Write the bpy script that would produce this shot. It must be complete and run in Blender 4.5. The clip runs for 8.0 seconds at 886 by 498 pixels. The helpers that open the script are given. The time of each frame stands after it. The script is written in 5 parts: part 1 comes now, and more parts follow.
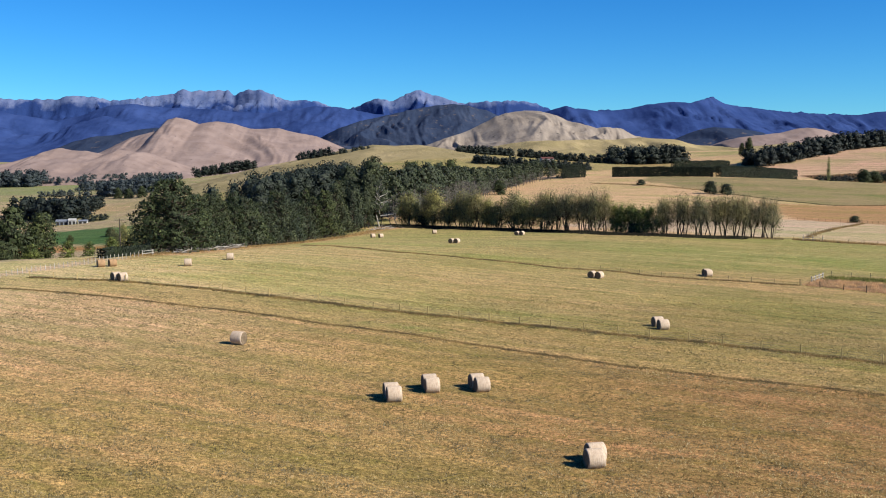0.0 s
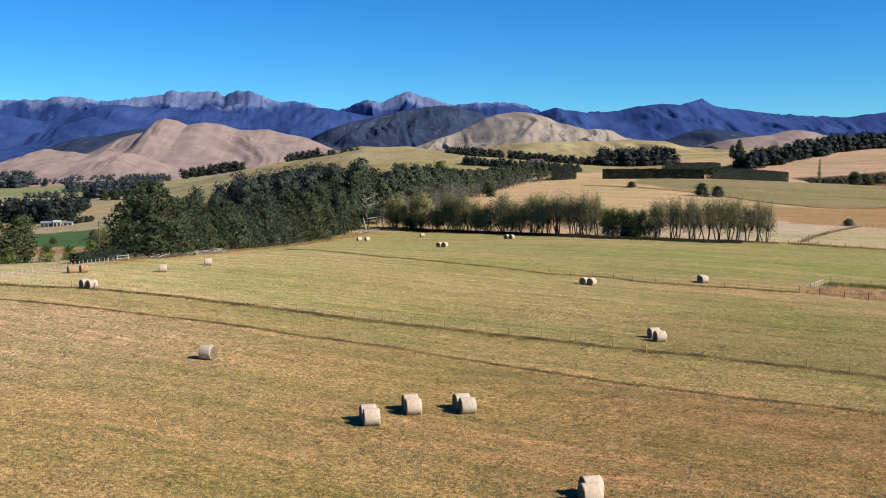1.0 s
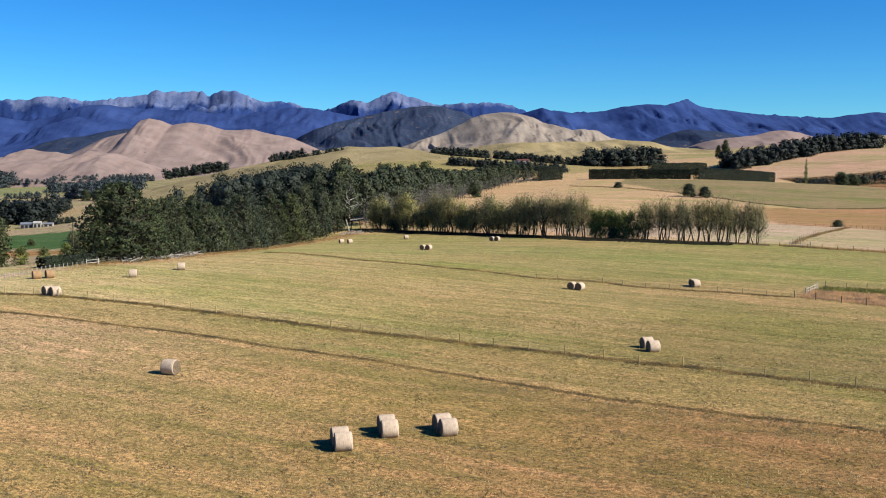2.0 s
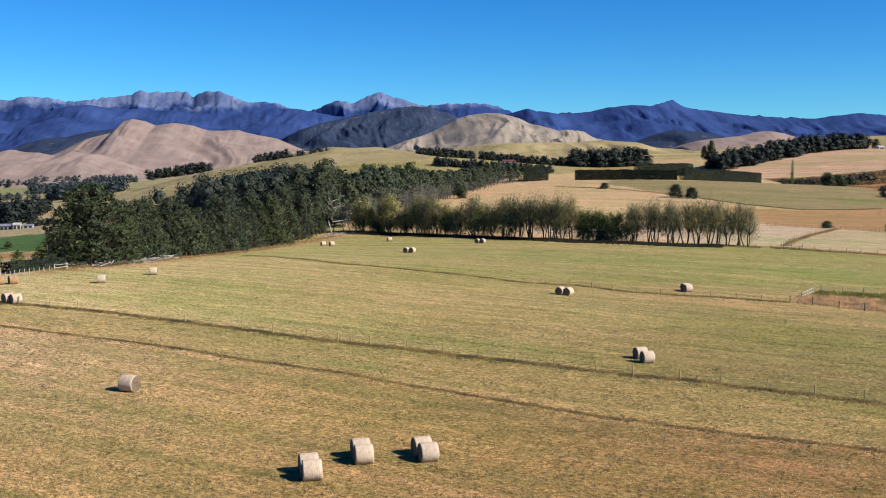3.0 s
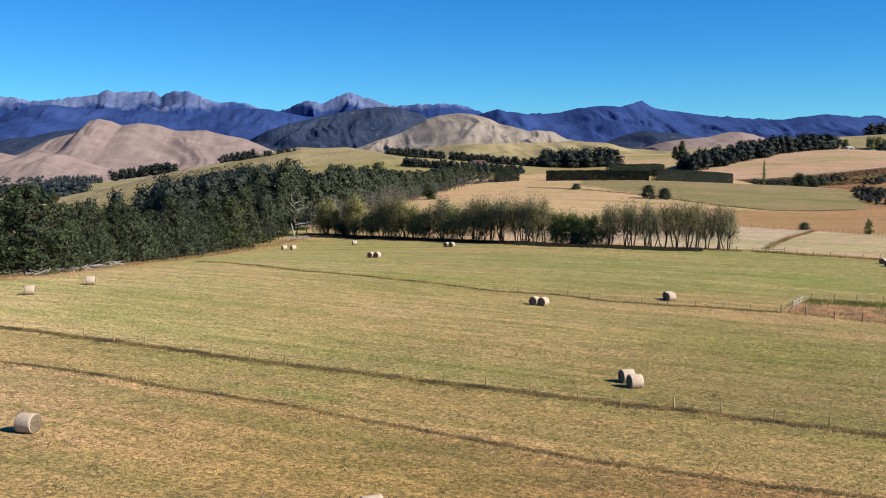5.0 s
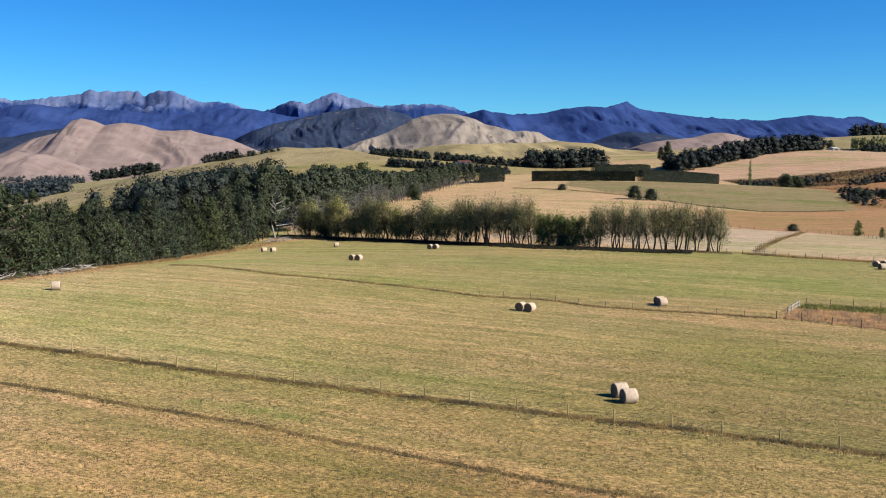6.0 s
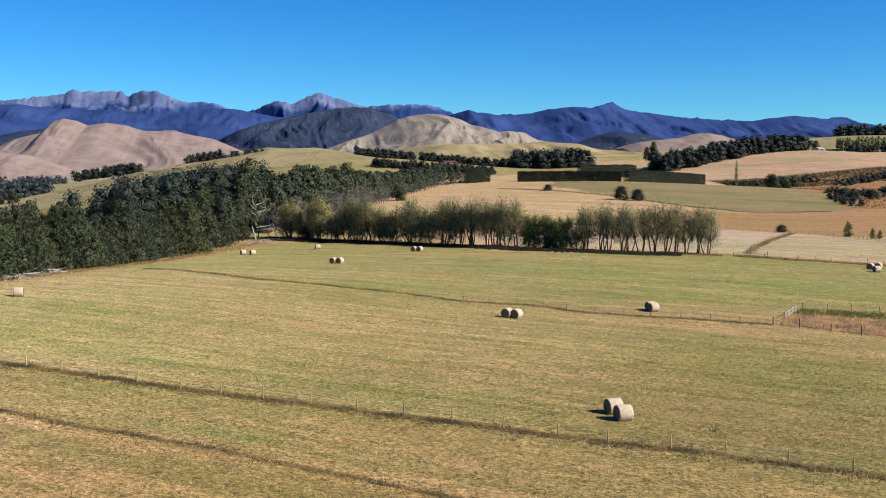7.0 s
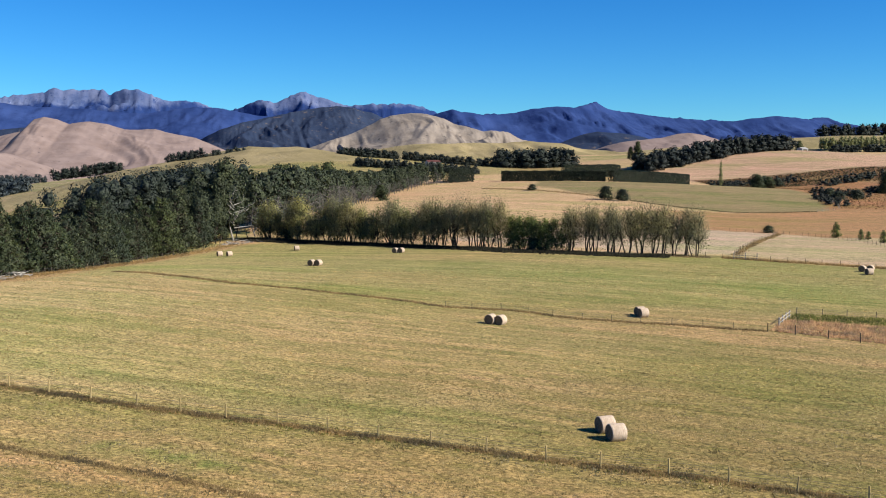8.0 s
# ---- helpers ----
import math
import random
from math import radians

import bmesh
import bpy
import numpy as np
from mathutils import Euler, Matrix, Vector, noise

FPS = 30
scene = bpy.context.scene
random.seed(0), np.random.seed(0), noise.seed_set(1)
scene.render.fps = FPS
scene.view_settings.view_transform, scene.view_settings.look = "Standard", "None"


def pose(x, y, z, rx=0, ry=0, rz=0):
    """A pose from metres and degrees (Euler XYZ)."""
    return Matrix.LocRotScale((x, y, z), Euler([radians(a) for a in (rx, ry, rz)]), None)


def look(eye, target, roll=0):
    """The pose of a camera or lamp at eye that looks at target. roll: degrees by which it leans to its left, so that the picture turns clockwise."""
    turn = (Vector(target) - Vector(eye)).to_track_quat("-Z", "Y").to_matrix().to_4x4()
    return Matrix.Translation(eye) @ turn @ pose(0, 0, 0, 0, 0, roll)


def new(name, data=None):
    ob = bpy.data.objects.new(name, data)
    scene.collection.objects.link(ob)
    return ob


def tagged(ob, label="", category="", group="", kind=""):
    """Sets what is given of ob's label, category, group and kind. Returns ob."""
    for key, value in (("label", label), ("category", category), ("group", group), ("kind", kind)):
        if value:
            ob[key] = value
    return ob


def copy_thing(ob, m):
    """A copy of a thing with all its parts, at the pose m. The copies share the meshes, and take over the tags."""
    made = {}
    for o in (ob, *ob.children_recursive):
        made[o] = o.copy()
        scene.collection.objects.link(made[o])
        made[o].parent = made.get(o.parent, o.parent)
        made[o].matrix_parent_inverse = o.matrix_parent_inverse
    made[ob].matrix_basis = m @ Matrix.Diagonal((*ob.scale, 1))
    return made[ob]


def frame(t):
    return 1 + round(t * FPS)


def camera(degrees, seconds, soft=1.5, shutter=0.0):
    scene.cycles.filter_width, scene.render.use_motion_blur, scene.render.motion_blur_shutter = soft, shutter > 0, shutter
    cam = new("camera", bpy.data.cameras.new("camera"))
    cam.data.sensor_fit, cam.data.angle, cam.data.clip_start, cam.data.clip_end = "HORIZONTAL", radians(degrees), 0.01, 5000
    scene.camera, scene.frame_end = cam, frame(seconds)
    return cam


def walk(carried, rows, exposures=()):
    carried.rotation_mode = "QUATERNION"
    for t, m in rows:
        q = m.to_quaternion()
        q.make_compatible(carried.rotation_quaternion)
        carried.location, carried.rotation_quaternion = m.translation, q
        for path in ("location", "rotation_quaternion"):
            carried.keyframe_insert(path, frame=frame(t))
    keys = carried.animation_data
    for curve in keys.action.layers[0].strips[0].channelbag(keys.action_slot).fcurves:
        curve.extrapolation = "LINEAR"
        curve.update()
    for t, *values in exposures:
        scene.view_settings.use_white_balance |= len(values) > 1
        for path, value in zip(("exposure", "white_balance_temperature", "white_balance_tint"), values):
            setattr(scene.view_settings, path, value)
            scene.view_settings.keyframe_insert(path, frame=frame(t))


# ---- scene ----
cam = camera(48.0, 8.0, soft=1.0)
PATH = [
    (0, (3.038, -0.846, 17.249), (3.224, 1.136, 17.056), -0.1),
    (0.5, (3.556, 1.927, 17.282), (3.749, 3.909, 17.09), -0.0),
    (1, (4.085, 4.7, 17.279), (4.291, 6.68, 17.089), -0.0),
    (1.5, (4.609, 7.395, 17.27), (4.829, 9.374, 17.08), -0.0),
    (3, (6.125, 15.411, 17.13), (6.387, 17.385, 16.942), 0.0),
    (3.5, (6.632, 18.026, 17.078), (6.909, 19.998, 16.89), 0.0),
    (4, (7.142, 20.64, 17.025), (7.434, 22.61, 16.838), 0.0),
    (4.5, (7.714, 23.252, 16.957), (8.02, 25.22, 16.77), 0.0),
    (6, (9.486, 30.89, 16.8), (9.835, 32.851, 16.614), 0.1),
    (6.5, (10.116, 33.442, 16.743), (10.479, 35.4, 16.557), 0.1),
    (7, (10.77, 35.995, 16.693), (11.147, 37.95, 16.508), 0.1),
    (7.5, (11.432, 38.503, 16.658), (11.824, 40.456, 16.473), 0.1),
    (8, (12.109, 41.102, 16.618), (12.518, 43.051, 16.432), 0.2),
]
walk(cam, [(t, look(eye, target, roll)) for t, eye, target, roll in PATH])

# ---- light ----
SUN_DIR = Vector((-0.726, 0.424, -0.60)).normalized()   # the way the sunlight travels
sun_from = -SUN_DIR
world = bpy.data.worlds.new("clear_sky")
scene.world = world
world.use_nodes = True
wn = world.node_tree.nodes
wl = world.node_tree.links
sky = wn.new("ShaderNodeTexSky")
sky.sky_type = 'NISHITA'
sky.sun_disc = False
sky.sun_elevation = math.asin(sun_from.z)
sky.sun_rotation = math.atan2(sun_from.x, sun_from.y)
sky.altitude = 1800
sky.air_density = 1.0
sky.dust_density = 0.0
sky.ozone_density = 4.0
clear = wn.new("ShaderNodeHueSaturation")
clear.inputs["Saturation"].default_value = 1.3
wl.new(sky.outputs[0], clear.inputs["Color"])
azure = wn.new("ShaderNodeMix")
azure.data_type, azure.blend_type = 'RGBA', 'MULTIPLY'
azure.inputs[0].default_value = 1.0
azure.inputs[7].default_value = (0.48, 1.08, 1.46, 1)
wl.new(clear.outputs[0], azure.inputs[6])
wl.new(azure.outputs[2], wn["Background"].inputs[0])
wn["Background"].inputs[1].default_value = 0.05
lamp = bpy.data.lights.new("sun", 'SUN')
lamp.energy = 5.0
lamp.angle = radians(0.5)
lamp.color = (1.0, 0.92, 0.79)
sun = new("sun", lamp)
sun.rotation_mode = 'QUATERNION'
sun.rotation_quaternion = SUN_DIR.to_track_quat('-Z', 'Y')
scene.view_settings.exposure = 0.86

RNG = np.random.default_rng(7)


# ---- materials ----
def mat(name, rough=0.9, spec=0.2, metal=0.0):
    m = bpy.data.materials.new(name)
    m.use_nodes = True
    b = m.node_tree.nodes["Principled BSDF"]
    b.inputs["Roughness"].default_value = rough
    b.inputs["Specular IOR Level"].default_value = spec
    b.inputs["Metallic"].default_value = metal
    return m, m.node_tree.nodes, m.node_tree.links, b


def node(nodes, kind, **values):
    n = nodes.new(kind)
    for key, v in values.items():
        n.inputs[key.replace("_", " ")].default_value = v
    return n


def ramp(nodes, stops):
    r = nodes.new("ShaderNodeValToRGB")
    e = r.color_ramp.elements
    while len(e) < len(stops):
        e.new(0.5)
    for k, (p, c) in enumerate(stops):
        e[k].position = p
        e[k].color = (*c, 1)
    return r


def mix(nodes, links, mode, fac, a, b):
    m = nodes.new("ShaderNodeMix")
    m.data_type = 'RGBA'
    m.blend_type = mode
    for sock, v in ((m.inputs[0], fac), (m.inputs[6], a), (m.inputs[7], b)):
        if hasattr(v, "links"):
            links.new(v, sock)
        elif isinstance(v, tuple):
            sock.default_value = (*v, 1)
        else:
            sock.default_value = v
    return m.outputs[2]


def simple(name, dark, light, scale=3.0, rough=0.9, bump=0.0, stretch=(1, 1, 1), metal=0.0, spec=0.2, vary=0.0):
    """A mottled material: two scales of noise between two colours, with an optional per-object shift."""
    m, n, l, b = mat(name, rough, spec, metal)
    tc = n.new("ShaderNodeTexCoord")
    mp = node(n, "ShaderNodeMapping")
    mp.inputs["Scale"].default_value = stretch
    l.new(tc.outputs["Object"], mp.inputs[0])
    t1 = node(n, "ShaderNodeTexNoise", Scale=scale, Detail=6.0, Roughness=0.65)
    t2 = node(n, "ShaderNodeTexNoise", Scale=scale * 0.17, Detail=3.0)
    l.new(mp.outputs[0], t1.inputs["Vector"])
    l.new(mp.outputs[0], t2.inputs["Vector"])
    r = ramp(n, [(0.3, dark), (0.72, light)])
    l.new(t1.outputs[0], r.inputs[0])
    r2 = ramp(n, [(0.3, (0.78, 0.78, 0.78)), (0.7, (1.12, 1.12, 1.12))])
    l.new(t2.outputs[0], r2.inputs[0])
    c = mix(n, l, 'MULTIPLY', 1.0, r.outputs[0], r2.outputs[0])
    if vary:
        oi = n.new("ShaderNodeObjectInfo")
        r3 = ramp(n, [(0.0, (1 - vary,) * 3), (1.0, (1 + vary, 1 + vary * 0.8, 1 + vary * 0.5))])
        l.new(oi.outputs["Random"], r3.inputs[0])
        c = mix(n, l, 'MULTIPLY', 1.0, c, r3.outputs[0])
    l.new(c, b.inputs["Base Color"])
    if bump:
        bp = node(n, "ShaderNodeBump", Strength=bump, Distance=0.05)
        l.new(t1.outputs[0], bp.inputs["Height"])
        l.new(bp.outputs[0], b.inputs["Normal"])
    return m


def leafy(name, dark, light, warm=None, rough=0.7, trans=0.18):
    """Foliage: every leaf island takes its own shade, every tree a slight shift."""
    m, n, l, b = mat(name, rough, 0.25)
    g = n.new("ShaderNodeNewGeometry")
    stops = [(0.0, dark), (0.75, light)]
    if warm:
        stops.append((0.97, warm))
    r = ramp(n, stops)
    l.new(g.outputs["Random Per Island"], r.inputs[0])
    tc = n.new("ShaderNodeTexCoord")
    t = node(n, "ShaderNodeTexNoise", Scale=0.45, Detail=3.0)
    l.new(tc.outputs["Object"], t.inputs["Vector"])
    r2 = ramp(n, [(0.36, (0.55, 0.6, 0.66)), (0.64, (1.4, 1.34, 1.15))])
    l.new(t.outputs[0], r2.inputs[0])
    c = mix(n, l, 'MULTIPLY', 1.0, r.outputs[0], r2.outputs[0])
    oi = n.new("ShaderNodeObjectInfo")
    r3 = ramp(n, [(0.0, (0.8, 0.84, 0.9)), (1.0, (1.2, 1.12, 0.95))])
    l.new(oi.outputs["Random"], r3.inputs[0])
    c = mix(n, l, 'MULTIPLY', 1.0, c, r3.outputs[0])
    l.new(c, b.inputs["Base Color"])
    if trans:
        tr = n.new("ShaderNodeBsdfTranslucent")
        l.new(c, tr.inputs[0])
        ms = n.new("ShaderNodeMixShader")
        ms.inputs[0].default_value = trans
        l.new(b.outputs[0], ms.inputs[1])
        l.new(tr.outputs[0], ms.inputs[2])
        l.new(ms.outputs[0], n["Material Output"].inputs[0])
    return m


def ground_material():
    """Pasture: the paddock tint, mowing rows, patches of green and dry stubble, and fine grass relief."""
    m, n, l, b = mat("pasture", 0.95, 0.1)
    at = n.new("ShaderNodeAttribute")
    at.attribute_name = "tint"
    tc = n.new("ShaderNodeTexCoord")
    mp = node(n, "ShaderNodeMapping")
    mp.inputs["Rotation"].default_value = (0, 0, radians(33))
    l.new(tc.outputs["Object"], mp.inputs[0])

    def layer(stretch, scale, detail, roughness, stops, amount, c):
        """One layer of noise along the mowing rows, multiplied into the colour."""
        mpp = node(n, "ShaderNodeMapping")
        mpp.inputs["Scale"].default_value = stretch
        l.new(mp.outputs[0], mpp.inputs[0])
        t = node(n, "ShaderNodeTexNoise", Scale=scale, Detail=detail, Roughness=roughness)
        l.new(mpp.outputs[0], t.inputs["Vector"])
        r = ramp(n, stops)
        l.new(t.outputs[0], r.inputs[0])
        return mix(n, l, 'MULTIPLY', amount, c, r.outputs[0]), t

    c = at.outputs["Color"]
    # broad green and bleached stretches, mower swathes, narrow raked rows, clumps and single tufts
    c, _ = layer((0.45, 1.0, 1), 0.045, 4.0, 0.55, [(0.3, (0.80, 0.95, 0.72)), (0.5, (1, 1, 1)), (0.7, (1.12, 1.02, 1.08))], 1.0, c)
    c, _ = layer((0.03, 1.0, 1), 0.30, 2.0, 0.5, [(0.34, (0.84, 0.90, 0.80)), (0.66, (1.16, 1.10, 1.12))], 0.9, c)
    c, _ = layer((0.07, 1.0, 1), 0.85, 4.0, 0.65, [(0.36, (0.78, 0.84, 0.72)), (0.64, (1.22, 1.16, 1.16))], 0.9, c)
    c, _ = layer((0.6, 1.0, 1), 0.7, 7.0, 0.72, [(0.36, (0.76, 0.84, 0.68)), (0.5, (1, 1, 1)), (0.64, (1.2, 1.14, 1.12))], 1.0, c)
    c, t_fine = layer((0.7, 1.0, 1), 4.2, 7.0, 0.84, [(0.37, (0.18, 0.18, 0.13)), (0.5, (0.98, 0.98, 0.98)), (0.63, (2.05, 1.98, 1.84))], 0.95, c)
    l.new(c, b.inputs["Base Color"])
    bp = node(n, "ShaderNodeBump", Strength=0.45, Distance=0.14)
    l.new(t_fine.outputs[0], bp.inputs["Height"])
    l.new(bp.outputs[0], b.inputs["Normal"])
    return m


def hill_material(name, low, high, patch, scale, patch_at=0.62, rough=0.95, bushline=None, bush=None, relief=0.5):
    """A hillside: two tones by noise, darker scrub patches in the folds, coarse relief, and forest below a ragged bushline."""
    m, n, l, b = mat(name, rough, 0.05)
    tc = n.new("ShaderNodeTexCoord")
    t1 = node(n, "ShaderNodeTexNoise", Scale=scale, Detail=8.0, Roughness=0.62)
    t2 = node(n, "ShaderNodeTexNoise", Scale=scale * 4.3, Detail=6.0, Roughness=0.7)
    l.new(tc.outputs["Object"], t1.inputs["Vector"])
    l.new(tc.outputs["Object"], t2.inputs["Vector"])
    r = ramp(n, [(0.34, low), (0.66, high)])
    l.new(t1.outputs[0], r.inputs[0])
    rp = ramp(n, [(patch_at, (0, 0, 0)), (patch_at + 0.04, (1, 1, 1))])
    l.new(t2.outputs[0], rp.inputs[0])
    c = mix(n, l, 'MIX', rp.outputs[0], r.outputs[0], patch)
    if bushline:
        xyz = n.new("ShaderNodeSeparateXYZ")
        l.new(tc.outputs["Object"], xyz.inputs[0])
        t3 = node(n, "ShaderNodeTexNoise", Scale=scale * 0.7, Detail=6.0, Roughness=0.6)
        l.new(tc.outputs["Object"], t3.inputs["Vector"])
        lift = n.new("ShaderNodeMath")
        lift.operation = 'MULTIPLY_ADD'
        lift.inputs[1].default_value = 170
        l.new(t3.outputs[0], lift.inputs[0])
        l.new(xyz.outputs["Z"], lift.inputs[2])
        span = n.new("ShaderNodeMapRange")
        span.inputs["From Min"].default_value = bushline + 85 - 12
        span.inputs["From Max"].default_value = bushline + 85 + 12
        l.new(lift.outputs[0], span.inputs["Value"])
        c = mix(n, l, 'MIX', span.outputs[0], bush, c)
    l.new(c, b.inputs["Base Color"])
    bp = node(n, "ShaderNodeBump", Strength=relief, Distance=6.0)
    l.new(t2.outputs[0], bp.inputs["Height"])
    l.new(bp.outputs[0], b.inputs["Normal"])
    return m


M_GROUND = ground_material()
M_PINE = leafy("cypress_foliage", (0.023, 0.034, 0.015), (0.044, 0.061, 0.025), (0.072, 0.088, 0.036))
M_PINE2 = leafy("pine_foliage", (0.021, 0.031, 0.020), (0.040, 0.054, 0.031), (0.062, 0.078, 0.042))
M_WILLOW = leafy("willow_foliage", (0.20, 0.21, 0.10), (0.275, 0.285, 0.14), (0.32, 0.325, 0.17), trans=0.55)
M_WILLOW_DRY = leafy("thin_willow_foliage", (0.21, 0.20, 0.112), (0.28, 0.27, 0.155), (0.33, 0.315, 0.185), trans=0.55)
M_GREEN = leafy("fresh_green_foliage", (0.063, 0.0875, 0.0245), (0.133, 0.171, 0.049), (0.21, 0.238, 0.084), trans=0.25)
M_WOOD_FAR = leafy("distant_wood_foliage", (0.008, 0.013, 0.012), (0.013, 0.020, 0.017), trans=0.0)
# Foliage paled and blued for the far valley: haze held in the colour.
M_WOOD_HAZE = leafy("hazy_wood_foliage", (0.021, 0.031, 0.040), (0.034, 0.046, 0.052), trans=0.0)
M_WOOD_MID = leafy("wood_foliage", (0.013, 0.020, 0.017), (0.024, 0.034, 0.027), trans=0.0)
M_HEDGE = leafy("hedge_foliage", (0.008, 0.014, 0.009), (0.018, 0.028, 0.014), trans=0.0)
M_BARK = simple("bark", (0.0245, 0.0196, 0.0154), (0.077, 0.063, 0.049), 6.0, bump=0.5, stretch=(1, 1, 0.2))
M_DEAD = simple("bleached_dead_wood", (0.196, 0.182, 0.161), (0.406, 0.385, 0.35), 5.0, bump=0.3, stretch=(1, 1, 0.2))
M_TWIG = simple("grey_twigs", (0.07, 0.0644, 0.0595), (0.189, 0.175, 0.164), 4.0)
M_POST = simple("weathered_timber", (0.35, 0.266, 0.112), (0.56, 0.441, 0.224), 9.0, bump=0.4, stretch=(1, 1, 0.12), vary=0.25)
M_RAIL = simple("bleached_rail_timber", (0.294, 0.28, 0.259), (0.476, 0.455, 0.42), 9.0, bump=0.4, stretch=(0.12, 1, 1), vary=0.15)
M_POST_GREY = simple("grey_timber", (0.112, 0.0945, 0.0735), (0.252, 0.217, 0.168), 9.0, bump=0.4, stretch=(1, 1, 0.12), vary=0.25)
M_POST_DARK = simple("dark_timber", (0.035, 0.0315, 0.028), (0.098, 0.084, 0.07), 9.0, bump=0.4, stretch=(1, 1, 0.12), vary=0.25)
M_WIRE = simple("galvanised_wire", (0.175, 0.175, 0.175), (0.294, 0.294, 0.294), 9.0, rough=0.5, metal=0.8)
M_WRAP = simple("net_wrapped_straw", (0.34, 0.262, 0.19), (0.53, 0.435, 0.34), 6.0, bump=0.5, stretch=(2.2, 0.8, 0.8), vary=0.07)
M_OLDBALE = simple("weathered_red_straw", (0.22, 0.135, 0.068), (0.35, 0.23, 0.13), 7.0, bump=0.5, stretch=(2.2, 0.8, 0.8))
# Bale ends kept below straw colour: part of their shade is painted.
M_STRAW_END_SHADED = simple("shaded_straw_end", (0.11, 0.082, 0.052), (0.22, 0.17, 0.115), 14.0, bump=0.7, vary=0.08)
M_DRYGRASS = leafy("dry_grass", (0.126, 0.084, 0.0385), (0.231, 0.161, 0.0805), (0.315, 0.238, 0.126), rough=0.9, trans=0.3)
M_STUBBLE = leafy("cut_stubble", (0.17, 0.122, 0.052), (0.35, 0.268, 0.135), (0.50, 0.40, 0.235), rough=0.9, trans=0.3)
M_THATCH = leafy("brown_fence_grass", (0.10, 0.072, 0.036), (0.18, 0.135, 0.072), (0.25, 0.195, 0.115), rough=0.9, trans=0.25)
M_AFTERMATH = leafy("field_regrowth", (0.115, 0.095, 0.038), (0.18, 0.145, 0.065), (0.24, 0.165, 0.085), rough=0.9, trans=0.25)
M_REDGRASS = leafy("russet_grass", (0.27, 0.165, 0.105), (0.37, 0.235, 0.155), (0.46, 0.33, 0.225), rough=0.9, trans=0.3)
M_GREENGRASS = leafy("green_grass", (0.049, 0.063, 0.014), (0.126, 0.14, 0.035), (0.196, 0.175, 0.063), rough=0.9, trans=0.3)
M_RUSSET = leafy("russet_bracken", (0.10, 0.055, 0.028), (0.20, 0.115, 0.06), (0.28, 0.18, 0.10), rough=0.9, trans=0.25)
# Undergrowth made near-black, so its colour carries the willows' shadow.
M_SHADOW_GROWTH = leafy("shadow_dark_undergrowth", (0.008, 0.009, 0.005), (0.020, 0.019, 0.010), (0.04, 0.034, 0.018), rough=0.9, trans=0.1)
M_SEDGE = leafy("dark_sedge", (0.021, 0.0224, 0.0126), (0.0595, 0.056, 0.028), (0.112, 0.091, 0.049), rough=0.9, trans=0.3)


# ---- mesh helpers ----
def part(name, bm, material, parent=None, label=""):
    """Links a bmesh (or a ready mesh) as one mesh object under a thing."""
    if isinstance(bm, bpy.types.Mesh):
        me = bm
    else:
        me = bpy.data.meshes.new(name)
        bm.to_mesh(me)
        bm.free()
    if material and not me.materials:
        me.materials.append(material)
    ob = new(name, me)
    if parent:
        ob.parent = parent
    return tagged(ob, label) if label else ob


def mesh_from(name, verts, faces, material, smooth=False, normals=None):
    """A mesh from arrays: verts (n, 3), faces (m, 3 or 4), with soft normals where given."""
    verts = np.asarray(verts, np.float32)
    faces = np.asarray(faces, np.int32)
    me = bpy.data.meshes.new(name)
    me.vertices.add(len(verts))
    me.vertices.foreach_set("co", verts.ravel())
    k = faces.shape[1]
    me.loops.add(faces.size)
    me.loops.foreach_set("vertex_index", faces.ravel())
    me.polygons.add(len(faces))
    me.polygons.foreach_set("loop_start", np.arange(0, faces.size, k, dtype=np.int32))
    if smooth or normals is not None:
        me.polygons.foreach_set("use_smooth", np.ones(len(faces), bool))
    me.update(calc_edges=True)
    if normals is not None:
        me.normals_split_custom_set_from_vertices(np.asarray(normals, np.float32))
    if material:
        me.materials.append(material)
    return me


def lattice(x, y, seed=0):
    """Smooth value noise on a plane, -1 to 1."""
    x = np.asarray(x, float)
    y = np.asarray(y, float)
    xi = np.floor(x).astype(np.int64)
    yi = np.floor(y).astype(np.int64)
    u = x - xi
    v = y - yi
    u = u * u * (3 - 2 * u)
    v = v * v * (3 - 2 * v)

    def h(a, b):
        k = (a * 374761393 + b * 668265263 + seed * 974711) & 0x7FFFFFFF
        k = ((k ^ (k >> 13)) * 1274126177) & 0x7FFFFFFF
        return ((k ^ (k >> 16)) & 0xFFFF) / 32767.5 - 1

    return (h(xi, yi) * (1 - u) + h(xi + 1, yi) * u) * (1 - v) + (h(xi, yi + 1) * (1 - u) + h(xi + 1, yi + 1) * u) * v


def fbm(x, y, octaves=5, seed=0, gain=0.5):
    out, amp = 0, 1.0
    for k in range(octaves):
        out = out + amp * lattice(x * 2**k, y * 2**k, seed + k)
        amp *= gain
    return out


def ridged(x, y, octaves=5, seed=0):
    out, amp = 0, 0.5
    for k in range(octaves):
        out = out + amp * (1 - np.abs(lattice(x * 2**k, y * 2**k, seed + k)) * 2)
        amp *= 0.5
    return out


